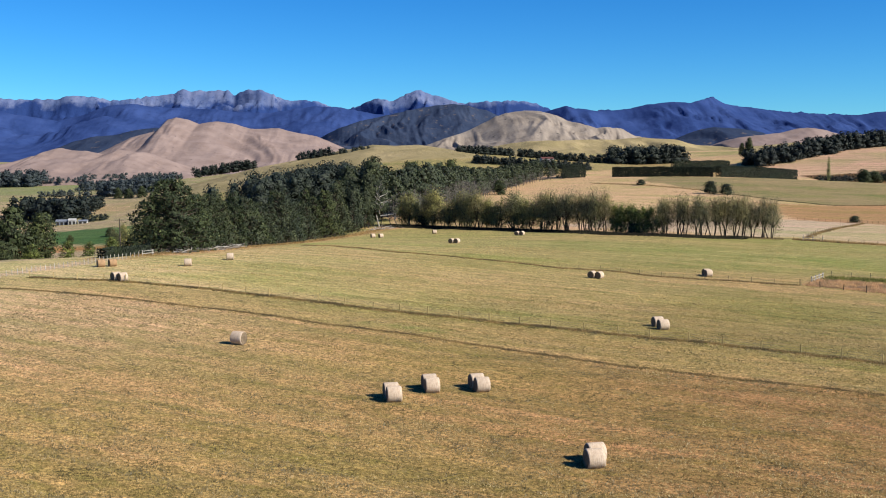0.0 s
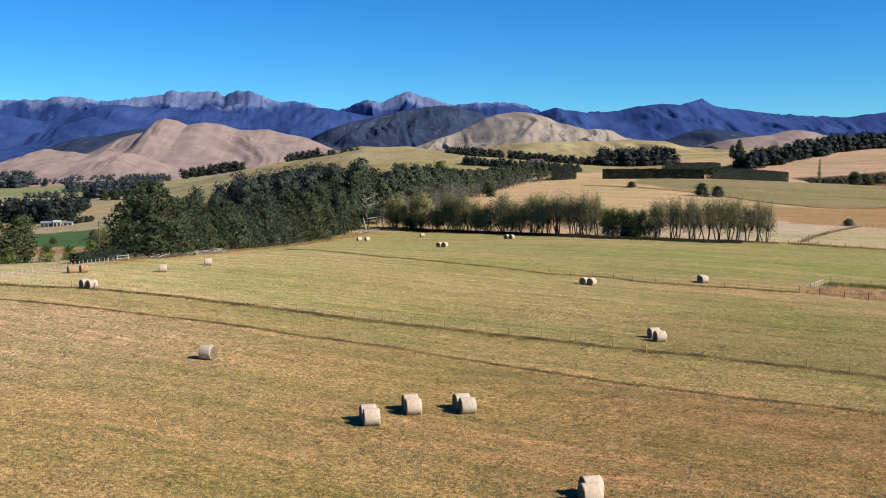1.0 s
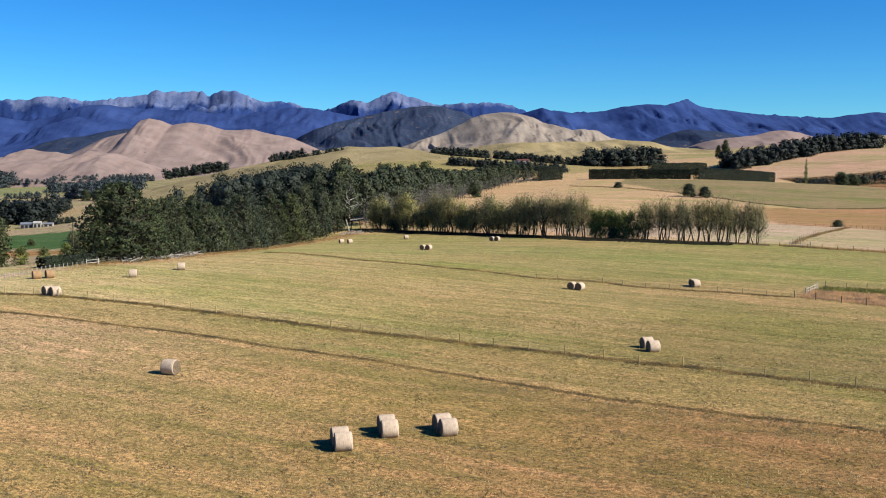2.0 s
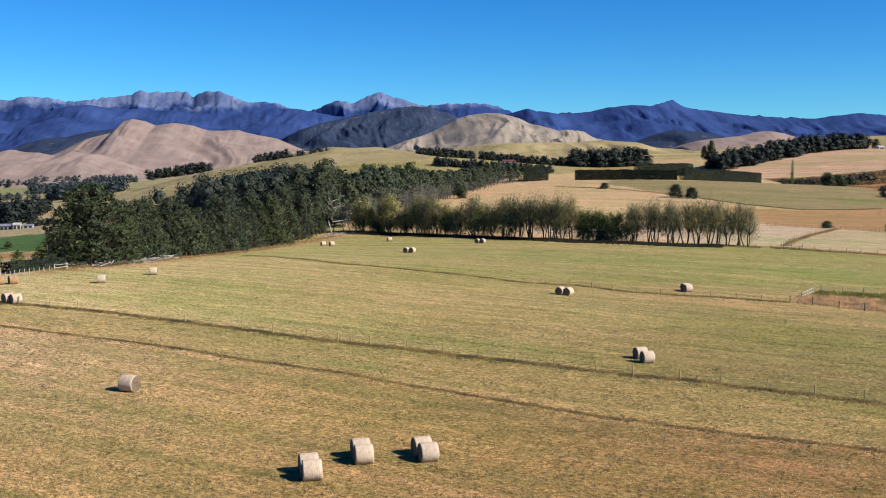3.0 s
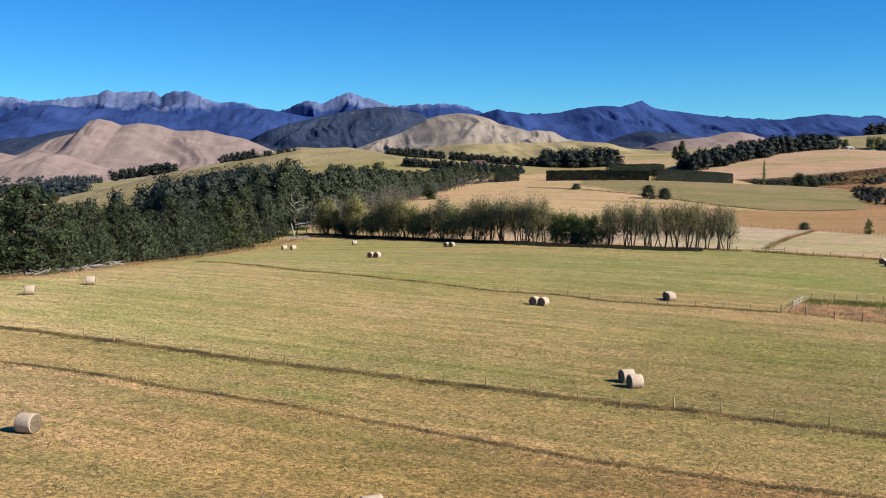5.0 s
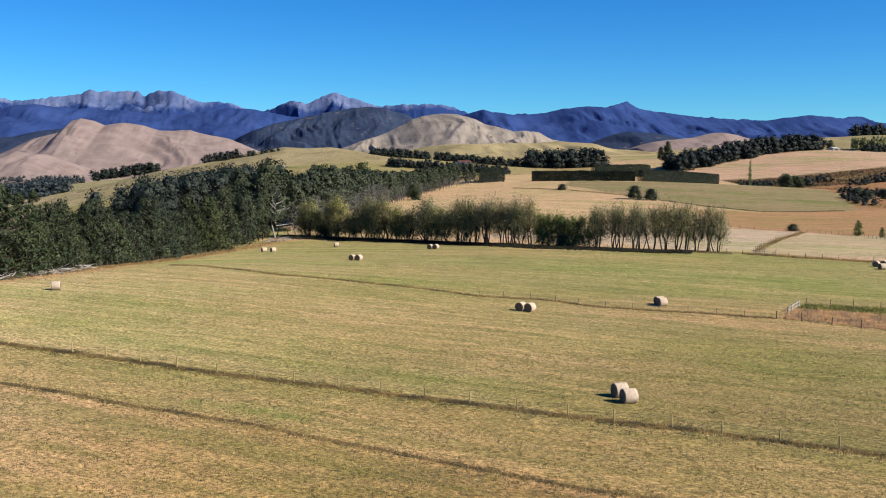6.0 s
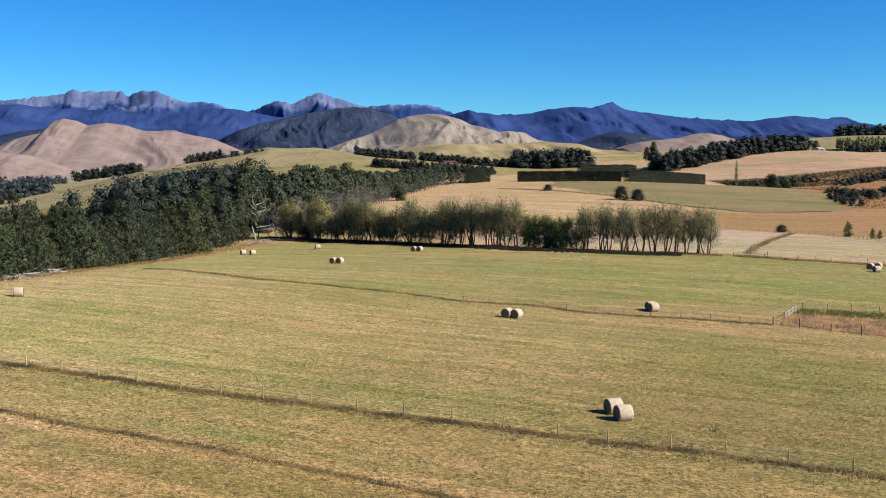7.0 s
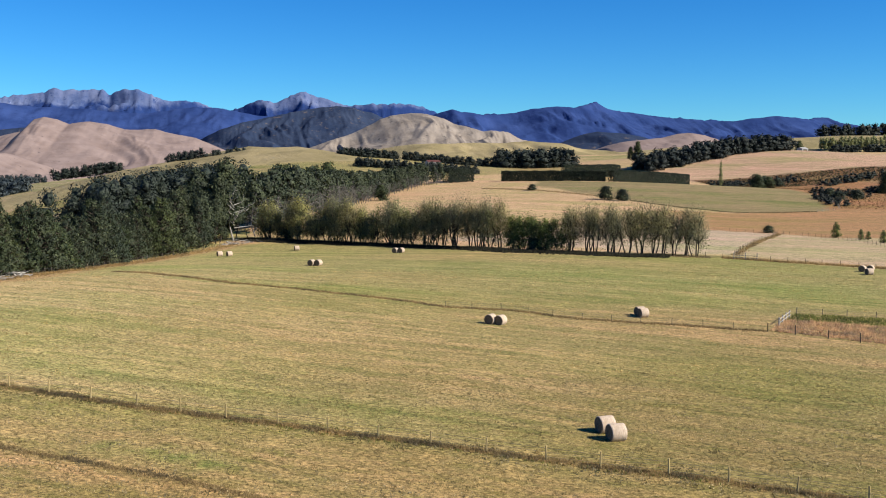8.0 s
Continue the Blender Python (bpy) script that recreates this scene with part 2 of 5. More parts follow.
def tube(path, radii, sides=6):
    """Verts and quads of a tapered tube along a path."""
    path = np.asarray(path, float)
    verts, faces = [], []
    for k, (p, r) in enumerate(zip(path, radii)):
        d = path[min(k + 1, len(path) - 1)] - path[max(k - 1, 0)]
        d = d / (np.linalg.norm(d) + 1e-9)
        a = np.cross(d, (0.31, 0.9, 0.11))
        a /= np.linalg.norm(a) + 1e-9
        b = np.cross(d, a)
        for s in range(sides):
            t = 2 * math.pi * s / sides
            verts.append(p + r * (math.cos(t) * a + math.sin(t) * b))
    for k in range(len(path) - 1):
        for s in range(sides):
            s2 = (s + 1) % sides
            faces.append((k * sides + s, k * sides + s2, (k + 1) * sides + s2, (k + 1) * sides + s))
    return np.array(verts), np.array(faces)


def joined(pieces):
    verts, faces, n = [], [], 0
    for v, f in pieces:
        verts.append(v)
        faces.append(f + n)
        n += len(v)
    return np.concatenate(verts), np.concatenate(faces)


# ---- terrain ----
SWELLS = (
    (0, 60, 40, -1.5), (-40, 110, 40, 1.1), (40, 60, 40, 1.4), (50, 130, 40, -0.3), (10, 180, 40, 0.1), (-40, 190, 40, 2.6), (90, 180, 40, -0.6),
    (30, 260, 40, -1.3), (90, 240, 40, 1.0), (-90, 300, 80, -6.1), (20, 370, 80, 4.8), (150, 320, 80, -3.7))
VALLEY = (
    (-110, 430, 80, -12.4), (220, 420, 90, -4.8), (230, 580, 90, 5.8), (130, 600, 90, -2.9), (40, 530, 90, -4.4), (-60, 540, 100, 8.7),
    (370, 690, 80, -11.7), (-190, 720, 140, -23.4), (60, 880, 140, 26.4), (430, 800, 120, 22.2), (260, 850, 140, -13.6), (-300, 420, 160, -17.5))
FAR_SWELLS = (
    (-300, 1100, 300, -13.2), (200, 1250, 300, 13.2), (700, 1200, 300, 10.2), (480, 480, 140, -6.8), (740, 1040, 120, 16.0), (-64, 212, 24, -4.0), (-100, -50, 150, 6.4), (150, -20, 120, -8.0),
    (-800, 1200, 500, -20.9), (1000, 2000, 700, 14.5), (-500, 2200, 600, -30.0), (800, 600, 300, -0.7))


def height(x, y):
    """The lie of the land: broad swells and hollows."""
    x = np.asarray(x, float)
    y = np.asarray(y, float)
    z = 0 * x
    for cx, cy, s, h in SWELLS + VALLEY + FAR_SWELLS:
        z = z + h * np.exp(-((x - cx) ** 2 + (y - cy) ** 2) / (2 * s * s))
    near = np.clip(1 - np.abs(y - 150) / 900, 0, 1)
    z = z + 0.10 * fbm(x / 9, y / 9, 3, 11) * near
    return z


def on_ground(x, y, lift=0.0):
    return float(x), float(y), float(height(x, y)) + lift


def side(x, y, line):
    """Signed distance to a polyline that runs in x: positive beyond it."""
    xs, ys = zip(*line)
    return y - np.interp(x, xs, ys)


FENCE = [(-38, 130.5), (-19.3, 124.1), (1.7, 111.3), (19, 101.3), (34.5, 91.6), (48, 83.2), (62, 74.5)]
MARGIN = [(-60, 127), (-34, 117.5), (-16.8, 109.7), (-4, 102.4), (7.4, 94.4), (17.4, 86.9), (25.6, 80), (33.7, 75), (43, 70), (62, 61)]
FAR_FENCE = [(-6.4, 202.7), (-0.1, 195.1), (5.8, 187.2), (12.1, 179.6), (18.0, 174.7), (26.1, 168.3), (33.5, 161.5), (36.7, 157.3), (44.2, 154.4), (49, 149.5), (60, 144), (69, 139.2)]
ROW = [(19, 299), (33, 281), (46, 266), (58, 250), (69, 236), (85, 222.5), (100, 215.5)]


def away(x, y, line):
    """Distance to a polyline."""
    best = np.full(np.shape(x), 1e9)
    for (x0, y0), (x1, y1) in zip(line, line[1:]):
        dx, dy = x1 - x0, y1 - y0
        t = np.clip(((x - x0) * dx + (y - y0) * dy) / (dx * dx + dy * dy), 0, 1)
        best = np.minimum(best, np.hypot(x - x0 - t * dx, y - y0 - t * dy))
    return best


def inside(x, y, poly):
    hit = np.zeros(np.shape(x), bool)
    for (x0, y0), (x1, y1) in zip(poly, poly[1:] + poly[:1]):
        cross = ((y0 > y) != (y1 > y)) & (x < (x1 - x0) * (y - y0) / (y1 - y0 + 1e-12) + x0)
        hit ^= cross
    return hit


def tints(x, y):
    """The colour of each paddock, as dry or green as it stands, plus painted glare, haze and tree shade."""
    n = fbm(x / 35, y / 35, 4, 3)
    c = np.zeros(x.shape + (3,))
    c[:] = (0.30, 0.22, 0.11)

    def put(mask, rgb, soft=None):
        k = mask.astype(float) if soft is None else soft
        c[:] = c * (1 - k[..., None]) + np.array(rgb) * k[..., None]

    step = lambda d, w: np.clip(d / w + 0.5, 0, 1)  # noqa: E731
    home = (x > -60) & (y < 330)
    put(home, (0.42, 0.30, 0.135))
    reddish = np.exp(-(((x - 33) / 24) ** 2 + ((y - 54) / 28) ** 2))
    put(None, (0.43, 0.25, 0.128), 0.9 * reddish * home)
    put(None, (0.285, 0.188, 0.084), 0.55 * np.clip((x - 8) / 30, 0, 1) * home)
    put(None, (0.47, 0.36, 0.225), 0.8 * np.clip((4 - x) / 24, 0, 1) * np.clip((y - 66) / 30, 0, 1) * home)
    beyond = step(side(x, y, MARGIN), 0.8) * home
    put(None, (0.405, 0.315, 0.142), beyond)
    main = step(side(x, y, FENCE), 0.8) * home
    dry = np.clip(0.5 + 0.9 * n, 0, 1)
    put(None, (0.33, 0.25, 0.105), main)
    put(None, (0.27, 0.195, 0.085), 0.4 * main * np.clip((x - 25) / 40, 0, 1) * np.clip((150 - y) / 40, 0, 1))
    put(None, (0.395, 0.298, 0.148), main * dry * 0.6)
    green = step(side(x, y, [(-40, 215), (5, 190), (30, 168), (60, 158), (100, 152), (160, 148)]), 22) * home
    put(None, (0.365, 0.298, 0.130), green * (0.75 - 0.25 * dry))
    lush = np.exp(-(((x - 72 + (y - 190) * 0.6) / 32) ** 2 + ((y - 190 + (x - 72) * 0.45) / 14) ** 2))
    put(None, (0.27, 0.30, 0.10), np.clip(lush, 0, 1) * 0.33 * home)
    # bleached: paler towards the left, sun glare put into the grass colour
    bleached = np.clip((30 - x) / 70, 0, 1) * np.clip((y - 60) / 60, 0, 1)
    put(None, (0.44, 0.375, 0.215), 0.55 * bleached * home * (1 - 0.5 * green))
    c *= np.where(home[..., None], np.array((0.90, 0.875, 0.82)) * (1 - main[..., None]) + (np.array((1.06, 1.11, 1.09)) - 0.17 * np.clip((120 - y) / 50, 0, 1)[..., None]) * main[..., None], 1.0)
    c *= np.where(home[..., None], 1 + (np.array((0.97, 1.02, 1.02)) - 1) * green[..., None], 1.0)
    # the same left-to-right glare, multiplied over the home field
    c *= 1 + 0.13 * np.clip((14 - x) / 40, -1, 1)[..., None] * home[..., None]
    fresh = away(x, y, [(2, 100.2), (7, 98.4), (13.6, 93.6), (18, 89.5)])
    put(None, (0.21, 0.27, 0.075), 0.75 * np.clip(1.3 - fresh / 1.1, 0, 1) * np.clip(0.35 + 1.4 * fbm(x / 3, y / 3, 3, 51), 0, 1))
    # behind the row of trees
    behind = step(side(x, y, [(-40, 345), (19, 303), (46, 270), (69, 240), (85, 226), (100, 219), (111, 206), (123, 197), (170, 165), (400, 120)]), 3)
    behind = behind * (x > 15)
    put(None, (0.52, 0.37, 0.225), behind)
    pale = inside(x, y, [(95, 222), (107, 218), (135, 259), (167, 304), (158, 330), (120, 330), (60, 270)])
    put(pale, (0.50, 0.395, 0.295))
    pale2 = inside(x, y, [(107, 217), (125, 197), (175, 165), (240, 150), (240, 230), (168, 284), (167, 303)])
    put(pale2, (0.47, 0.37, 0.245))
    orange = inside(x, y, [(158, 328), (168, 300), (168, 284), (240, 232), (400, 250), (400, 420), (262, 424), (216, 421), (190, 440)])
    put(orange, (0.38, 0.235, 0.12))
    olive = inside(x, y, [(187, 512), (204, 452), (216, 425), (236, 421), (252, 420), (262, 423), (269, 430), (276, 444), (292, 474), (307, 503), (322, 540), (345, 640), (320, 680), (238, 600), (200, 640), (180, 590)])
    put(olive, (0.275, 0.225, 0.12))
    gully = inside(x, y, [(262, 426), (400, 400), (520, 560), (420, 660), (345, 640), (304, 502)])
    put(gully, (0.34, 0.185, 0.095))
    hill = inside(x, y, [(330, 700), (420, 690), (700, 700), (700, 900), (420, 900), (333, 760)])
    put(hill, (0.47, 0.33, 0.235))
    scrubby = inside(x, y, [(330, 642), (345, 640), (420, 655), (520, 565), (700, 560), (700, 690), (520, 700), (420, 705), (338, 712)])
    put(None, (0.17, 0.10, 0.064), scrubby * np.clip(0.9 + 0.6 * n, 0, 1))
    strip = inside(x, y, [(235, 625), (330, 705), (330, 760), (230, 900), (220, 700)])
    put(strip, (0.32, 0.24, 0.12))
    back = inside(x, y, [(-5, 560), (60, 600), (112, 668), (145, 690), (232, 770), (232, 960), (-30, 960)])
    put(back, (0.31, 0.265, 0.125))
    # the valley, its grass tint paled and blued for haze
    vale = step(side(x, y, [(-400, 150), (-60, 145), (-42, 170), (-34, 200), (-30, 260), (-5, 300), (0, 2000)]), 6) * (x < -5)
    put(None, (0.38, 0.308, 0.2), vale)
    crop = inside(x, y, [(-150, 478), (-100, 440), (-70, 450), (-88, 500), (-150, 520)])
    put(crop, (0.07, 0.135, 0.045))
    soil = inside(x, y, [(-150, 470), (-100, 434), (-60, 430), (-50, 400), (-140, 440)])
    put(soil, (0.36, 0.19, 0.08))
    meadow = inside(x, y, [(-160, 760), (-40, 640), (-20, 760), (-150, 900)])
    put(meadow, (0.29, 0.25, 0.11))
    lea = inside(x, y, [(-470, 1180), (-300, 1180), (-320, 1640), (-560, 1640)])
    put(lea, (0.25, 0.27, 0.15))
    stripe = inside(x, y, [(-260, 800), (-150, 800), (-120, 840), (-260, 845)]) | inside(x, y, [(-230, 690), (-120, 640), (-120, 700), (-230, 748)])
    put(stripe, (0.40, 0.31, 0.19))
    far = step(y - 940, 60) * np.clip(0.5 + n, 0, 1)
    put(None, (0.24, 0.25, 0.10), far * 0.8)
    verge = away(x, y, [(-34, 160), (-27, 169), (-20, 189), (-16, 209), (-11.5, 229), (-4, 253), (4, 273), (14, 290), (20, 296)])
    put(None, (0.45, 0.30, 0.165), np.clip(1.9 - verge / 3.2 + 0.5 * n, 0, 1) * 0.9)
    track = away(x, y, [(-90, 114), (-45, 129), (-42.3, 133.5), (-40.5, 139), (-38.4, 145), (-36.3, 151.5), (-33.5, 159)])
    put(None, (0.52, 0.40, 0.27), np.clip(2.2 - track / 0.9, 0, 1))
    # Ground darkened along the willow row: tree shade put into the tint.
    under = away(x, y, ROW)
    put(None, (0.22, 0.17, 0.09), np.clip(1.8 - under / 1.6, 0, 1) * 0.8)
    return c * np.array((0.665, 0.65, 0.67))


def build_ground():
    """One sheet to the horizon: a fine grid near, coarser rings beyond."""
    xs = np.concatenate([-np.geomspace(4800, 170, 40), np.arange(-160, -60, 4), np.arange(-60, 130, 1.5), np.arange(130, 380, 4.0), np.geomspace(380, 4800, 50)])
    ys = np.concatenate([-np.geomspace(1500, 20, 18), np.arange(-15, 40, 4), np.arange(40, 310, 1.5), np.arange(310, 760, 4.5), np.geomspace(760, 4800, 60)])
    x, y = np.meshgrid(xs, ys)
    z = height(x, y)
    # the shallow lips along both margins
    for line, depth in ((FENCE, 0.07), (MARGIN, 0.06)):
        z = z - depth * np.exp(-((side(x, y, line) + 0.6) / 0.7) ** 2) * (x > -60) * (x < 70)
    v = np.stack([x, y, z], -1).reshape(-1, 3)
    r, c = len(ys), len(xs)
    i = np.arange(r * c).reshape(r, c)
    f = np.stack([i[:-1, :-1], i[:-1, 1:], i[1:, 1:], i[1:, :-1]], -1).reshape(-1, 4)
    me = mesh_from("ground", v, f, M_GROUND, True)
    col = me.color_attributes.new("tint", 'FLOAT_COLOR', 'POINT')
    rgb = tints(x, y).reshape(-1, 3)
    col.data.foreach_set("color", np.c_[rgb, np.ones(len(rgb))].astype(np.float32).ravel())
    ob = part("ground", me, None)
    tagged(ob, "mown pasture of tan and green grass in rolling paddocks", "ground", kind="structure")


build_ground()


# ---- hills and mountains ----
def rise(name, crest, y0, front, back, base, rough, scale, material, label, seed, nx=300, ny=80, kind="structure", carve=1.0, gully=0.15, sharp=0.0, ribs=0.14):
    """A hill or range: a crest line over a spurred front slope and a plain back slope."""
    cx, cz = zip(*crest)
    x = np.linspace(cx[0], cx[-1], nx)
    v = np.linspace(-1, 1, ny)
    X, V = np.meshgrid(x, v)
    crest_z = np.interp(x, cx, cz)
    crest_z = crest_z + (0.03 + 0.07 * max(0, sharp - 0.5)) * rough * fbm(x / (scale * 0.25), x * 0 + seed, 5, seed)
    if sharp == 1.0:
        crest_z = crest_z + 0.09 * rough * (ridged(x / (scale * 0.45), x * 0 + 2.5, 4, seed + 41) - 0.35)
    shift = 0.5 * front * fbm(x / (scale * 2.2), x * 0 + 9.1, 2, seed + 5)
    wide = np.where(V < 0, front, back)
    Y = y0 + V * wide + shift * 0.35 * (1 - np.abs(V))
    g = np.where(V < 0, 0.5 - 0.5 * np.cos(np.pi * (1 + V)) ** 1, 1 - V**2)
    g = np.where(V < 0, 0.55 * g + 0.45 * (1 + V), g)
    keen = np.where(V < 0, np.clip(1 + V, 0, 1) ** 1.35, np.clip(1 - V, 0, 1) ** 1.2)
    g = g * (1 - sharp) + keen * sharp
    b = base(X, Y) if callable(base) else base
    Z = b + (crest_z - b) * g
    # each peak throws a spur forward, each saddle a valley
    wide_mean = np.convolve(np.pad(crest_z, 60, mode="edge"), np.ones(121) / 121, "valid")
    lean = X + scale * (0.5 * V + 0.5 * fbm(X / (scale * 3), V * 1.5, 2, seed + 21))
    Z = Z + 0.9 * sharp * np.interp(lean, x, crest_z - wide_mean) * np.clip(1 - np.abs(V), 0, 1) * np.clip(np.abs(V) * 6, 0, 1)
    bend = X + scale * (0.9 * fbm(X / (scale * 2.5), V * 1.6, 3, seed + 9) + 1.2 * ribs * fbm(X / (scale * 0.8), V * 3, 2, seed + 15))
    across = V + 0.25 * fbm(X / (scale * 1.3), V * 2, 3, seed + 17)
    spur = ridged(bend / scale, across * front / scale * ribs + 3, 5, seed + 2)
    if sharp:
        # ridges that run down both ways from the crest and meet in buttresses
        slant = 0.55 * front * V
        both = np.maximum(ridged((bend + slant) / scale, across * 0.5 + 3, 5, seed + 31), ridged((bend - slant) / scale, across * 0.5 + 8, 5, seed + 37))
        spur = spur * (1 - sharp * 0.8) + (both - 0.1) * sharp * 0.8
    spur = spur - 0.74
    Z = Z + carve * rough * spur * np.clip(1 - np.abs(V), 0, 1) ** 0.7 * np.clip(np.abs(V) * (4 + 5 * sharp), 0, 1)
    crag = ridged(bend / (scale * 0.33) + 1.5 * V, across * front / scale * ribs * 2.6 + 7, 4, seed + 4) - 0.74
    Z = Z + gully * rough * crag * np.clip(1 - np.abs(V), 0, 1) ** 0.6 * np.clip(np.abs(V) * 6 + 0.1, 0, 1)
    edge = np.clip(np.minimum(X - cx[0], cx[-1] - X) / (0.05 * (cx[-1] - cx[0])), 0, 1)
    Z = (b - 12) + (Z - b + 12) * edge
    Z[0] -= 15
    Z[-1] -= 30
    i = np.arange(nx * ny).reshape(ny, nx)
    f = np.stack([i[:-1, :-1], i[:-1, 1:], i[1:, 1:], i[1:, :-1]], -1).reshape(-1, 4)
    me = mesh_from(name, np.stack([X, Y, Z], -1).reshape(-1, 3), f, material, True)
    ob = part(name, me, None)
    return tagged(ob, label, name.split("_")[-1], kind=kind)


# The blue of both far ranges is distance haze mixed into the base colour.
M_ROCK_HAZED = hill_material("far_rocky_range", (0.058, 0.090, 0.195), (0.124, 0.150, 0.252), (0.042, 0.070, 0.170), 0.012, 0.58, bushline=221, bush=(0.017, 0.037, 0.125))
M_BUSH_HAZED = hill_material("far_bush_range", (0.016, 0.035, 0.120), (0.029, 0.055, 0.165), (0.016, 0.035, 0.110), 0.01, 0.6)
# Bush greens shifted to blue-grey, with haze painted in.
M_BUSH_NEAR_HAZED = hill_material("hazed_bush_hill", (0.016, 0.027, 0.058), (0.031, 0.044, 0.078), (0.085, 0.075, 0.080), 0.009, 0.6)
# Dry grass tan with some blue haze blended into its tones.
M_TAN_HAZED = hill_material("hazed_grass_hill", (0.176, 0.132, 0.118), (0.238, 0.184, 0.167), (0.07, 0.058, 0.064), 0.02, 0.635, relief=0.22)
M_TAN2 = hill_material("grey_tan_hill", (0.165, 0.140, 0.118), (0.248, 0.214, 0.182), (0.058, 0.056, 0.055), 0.02, 0.625, relief=0.3)
M_FOOT = hill_material("olive_foothill", (0.195, 0.162, 0.080), (0.29, 0.235, 0.128), (0.10, 0.095, 0.048), 0.02, 0.66)

BACK = [(-1990, 240), (-1462, 263), (-1371, 254), (-1231, 260), (-1142, 277), (-1068, 260), (-986, 251), (-785, 285), (-713, 298), (-594, 294), (-539, 296),
        (-487, 282), (-426, 297), (-366, 287), (-234, 249), (-161, 257), (-100, 245), (-63, 223), (10, 228), (121, 263), (183, 251), (245, 271), (282, 293),
        (319, 298), (381, 279), (456, 252), (607, 250), (720, 256), (822, 239), (963, 194), (1091, 197), (1155, 225), (1220, 205), (1981, 212), (2088, 205), (3103, 161), (3669, 149)]
rise("rocky_mountain_range", BACK, 4400, 420, 260, 60, 72, 150, M_ROCK_HAZED, "bare grey-blue rocky mountain range on the skyline", 1, 900, 72, carve=1.2, gully=0.5, sharp=1.0, ribs=0.42)
FOREST = [(-1804, 150), (-1298, 181), (-1176, 158), (-1074, 143), (-969, 169), (-885, 195), (-801, 204), (-697, 193), (-507, 185), (-315, 169), (-207, 182), (-121, 193),
          (-56, 193), (74, 170), (162, 164), (405, 151), (628, 118)]
rise("forested_mountain_range", FOREST, 3900, 900, 260, 0, 60, 190, M_BUSH_HAZED, "dark forest-covered mountain range, tinted blue with haze", 2, 420, 70, carve=0.75, gully=0.18, sharp=0.5, ribs=0.3)
RIGHT = [(560, 90), (700, 163), (776, 187), (803, 194), (832, 183), (942, 173), (1054, 184), (1165, 206), (1255, 206), (1334, 219), (1394, 235), (1481, 213), (1596, 201),
         (1827, 177), (1955, 164), (2154, 185), (2343, 174), (2437, 190), (2521, 193), (2582, 168), (2679, 159), (3045, 142)]
rise("forested_mountain_range", RIGHT, 3800, 900, 260, 10, 55, 190, M_BUSH_HAZED, "dark forest-covered mountain range, tinted blue with haze", 3, 460, 70, carve=0.85, gully=0.3, sharp=0.5, ribs=0.3)
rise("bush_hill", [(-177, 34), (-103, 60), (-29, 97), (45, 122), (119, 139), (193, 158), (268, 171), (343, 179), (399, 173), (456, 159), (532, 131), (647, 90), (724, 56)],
     3300, 600, 300, 10, 36, 130, M_BUSH_NEAR_HAZED, "dark bush-clad hill with bare slips", 4, carve=0.9, gully=0.25, sharp=0.4, ribs=0.3)
rise("bush_hill", [(927, 40), (1004, 70), (1047, 85), (1081, 92), (1151, 87), (1221, 75), (1292, 45)], 2900, 300, 200, 10, 14, 90, M_BUSH_NEAR_HAZED,
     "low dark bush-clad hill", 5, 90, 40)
rise("grass_hill", [(929, 30), (993, 54), (1038, 60), (1099, 66), (1144, 77), (1174, 80), (1220, 75), (1267, 61), (1349, 30)], 2500, 260, 200, 14, 12, 90, M_TAN_HAZED,
     "pinkish tan grass hill", 6, 90, 40)
rise("grass_hill", [(-1075, -36), (-953, -20), (-870, -9), (-794, 11), (-745, 25), (-717, 31), (-683, 25), (-621, 16), (-593, 31), (-536, 58), (-479, 73), (-450, 101), (-429, 108),
                    (-401, 102), (-377, 92), (-331, 99), (-295, 94), (-253, 81), (-181, 82), (-138, 71), (-81, 61), (-37, 43), (35, 11), (123, -25)],
     2600, 620, 300, -32, 28, 100, M_TAN_HAZED, "smooth pinkish tan grass hills with folds", 7, 420, 80, carve=0.75, gully=0.05)
rise("grass_hill", [(29, -5), (148, 28), (184, 42), (243, 60), (279, 75), (315, 94), (346, 105), (382, 109), (412, 106), (443, 96), (467, 84), (510, 68), (535, 71), (572, 67),
                    (609, 54), (659, 43), (735, 27), (836, -7)], 2100, 420, 260, 5, 28, 80, M_TAN2, "grey-tan grass hill with scrub in its gullies", 8, 380, 90, carve=1.0, gully=0.25, sharp=0.3)
rise("grass_hill", [(113, 4), (205, 22), (241, 29), (287, 36), (334, 37), (390, 39), (446, 39), (494, 43), (541, 39), (580, 31), (657, 25), (754, 34), (832, 31), (932, 19)],
     1600, 300, 200, 8, 11, 70, M_FOOT, "low olive and tan foothills", 9, 160, 50)
rise("grass_hill", [(-720, -30), (-658, -11), (-619, -5), (-599, 1), (-564, 13), (-548, 12), (-532, 22), (-512, 27), (-492, 23), (-463, 22), (-434, 15), (-408, 25), (-381, 22), (-354, 17), (-322, 5), (-292, -8), (-240, -24)],
     1850, 330, 200, -24, 13, 60, M_TAN_HAZED, "low rounded tan grass knolls", 11, 150, 50)
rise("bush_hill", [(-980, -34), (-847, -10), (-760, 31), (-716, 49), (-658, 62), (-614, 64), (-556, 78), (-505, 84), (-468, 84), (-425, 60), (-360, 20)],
     2700, 300, 200, -20, 22, 80, M_BUSH_NEAR_HAZED, "dark bush hill with bare slips behind the knolls", 12, 120, 45)
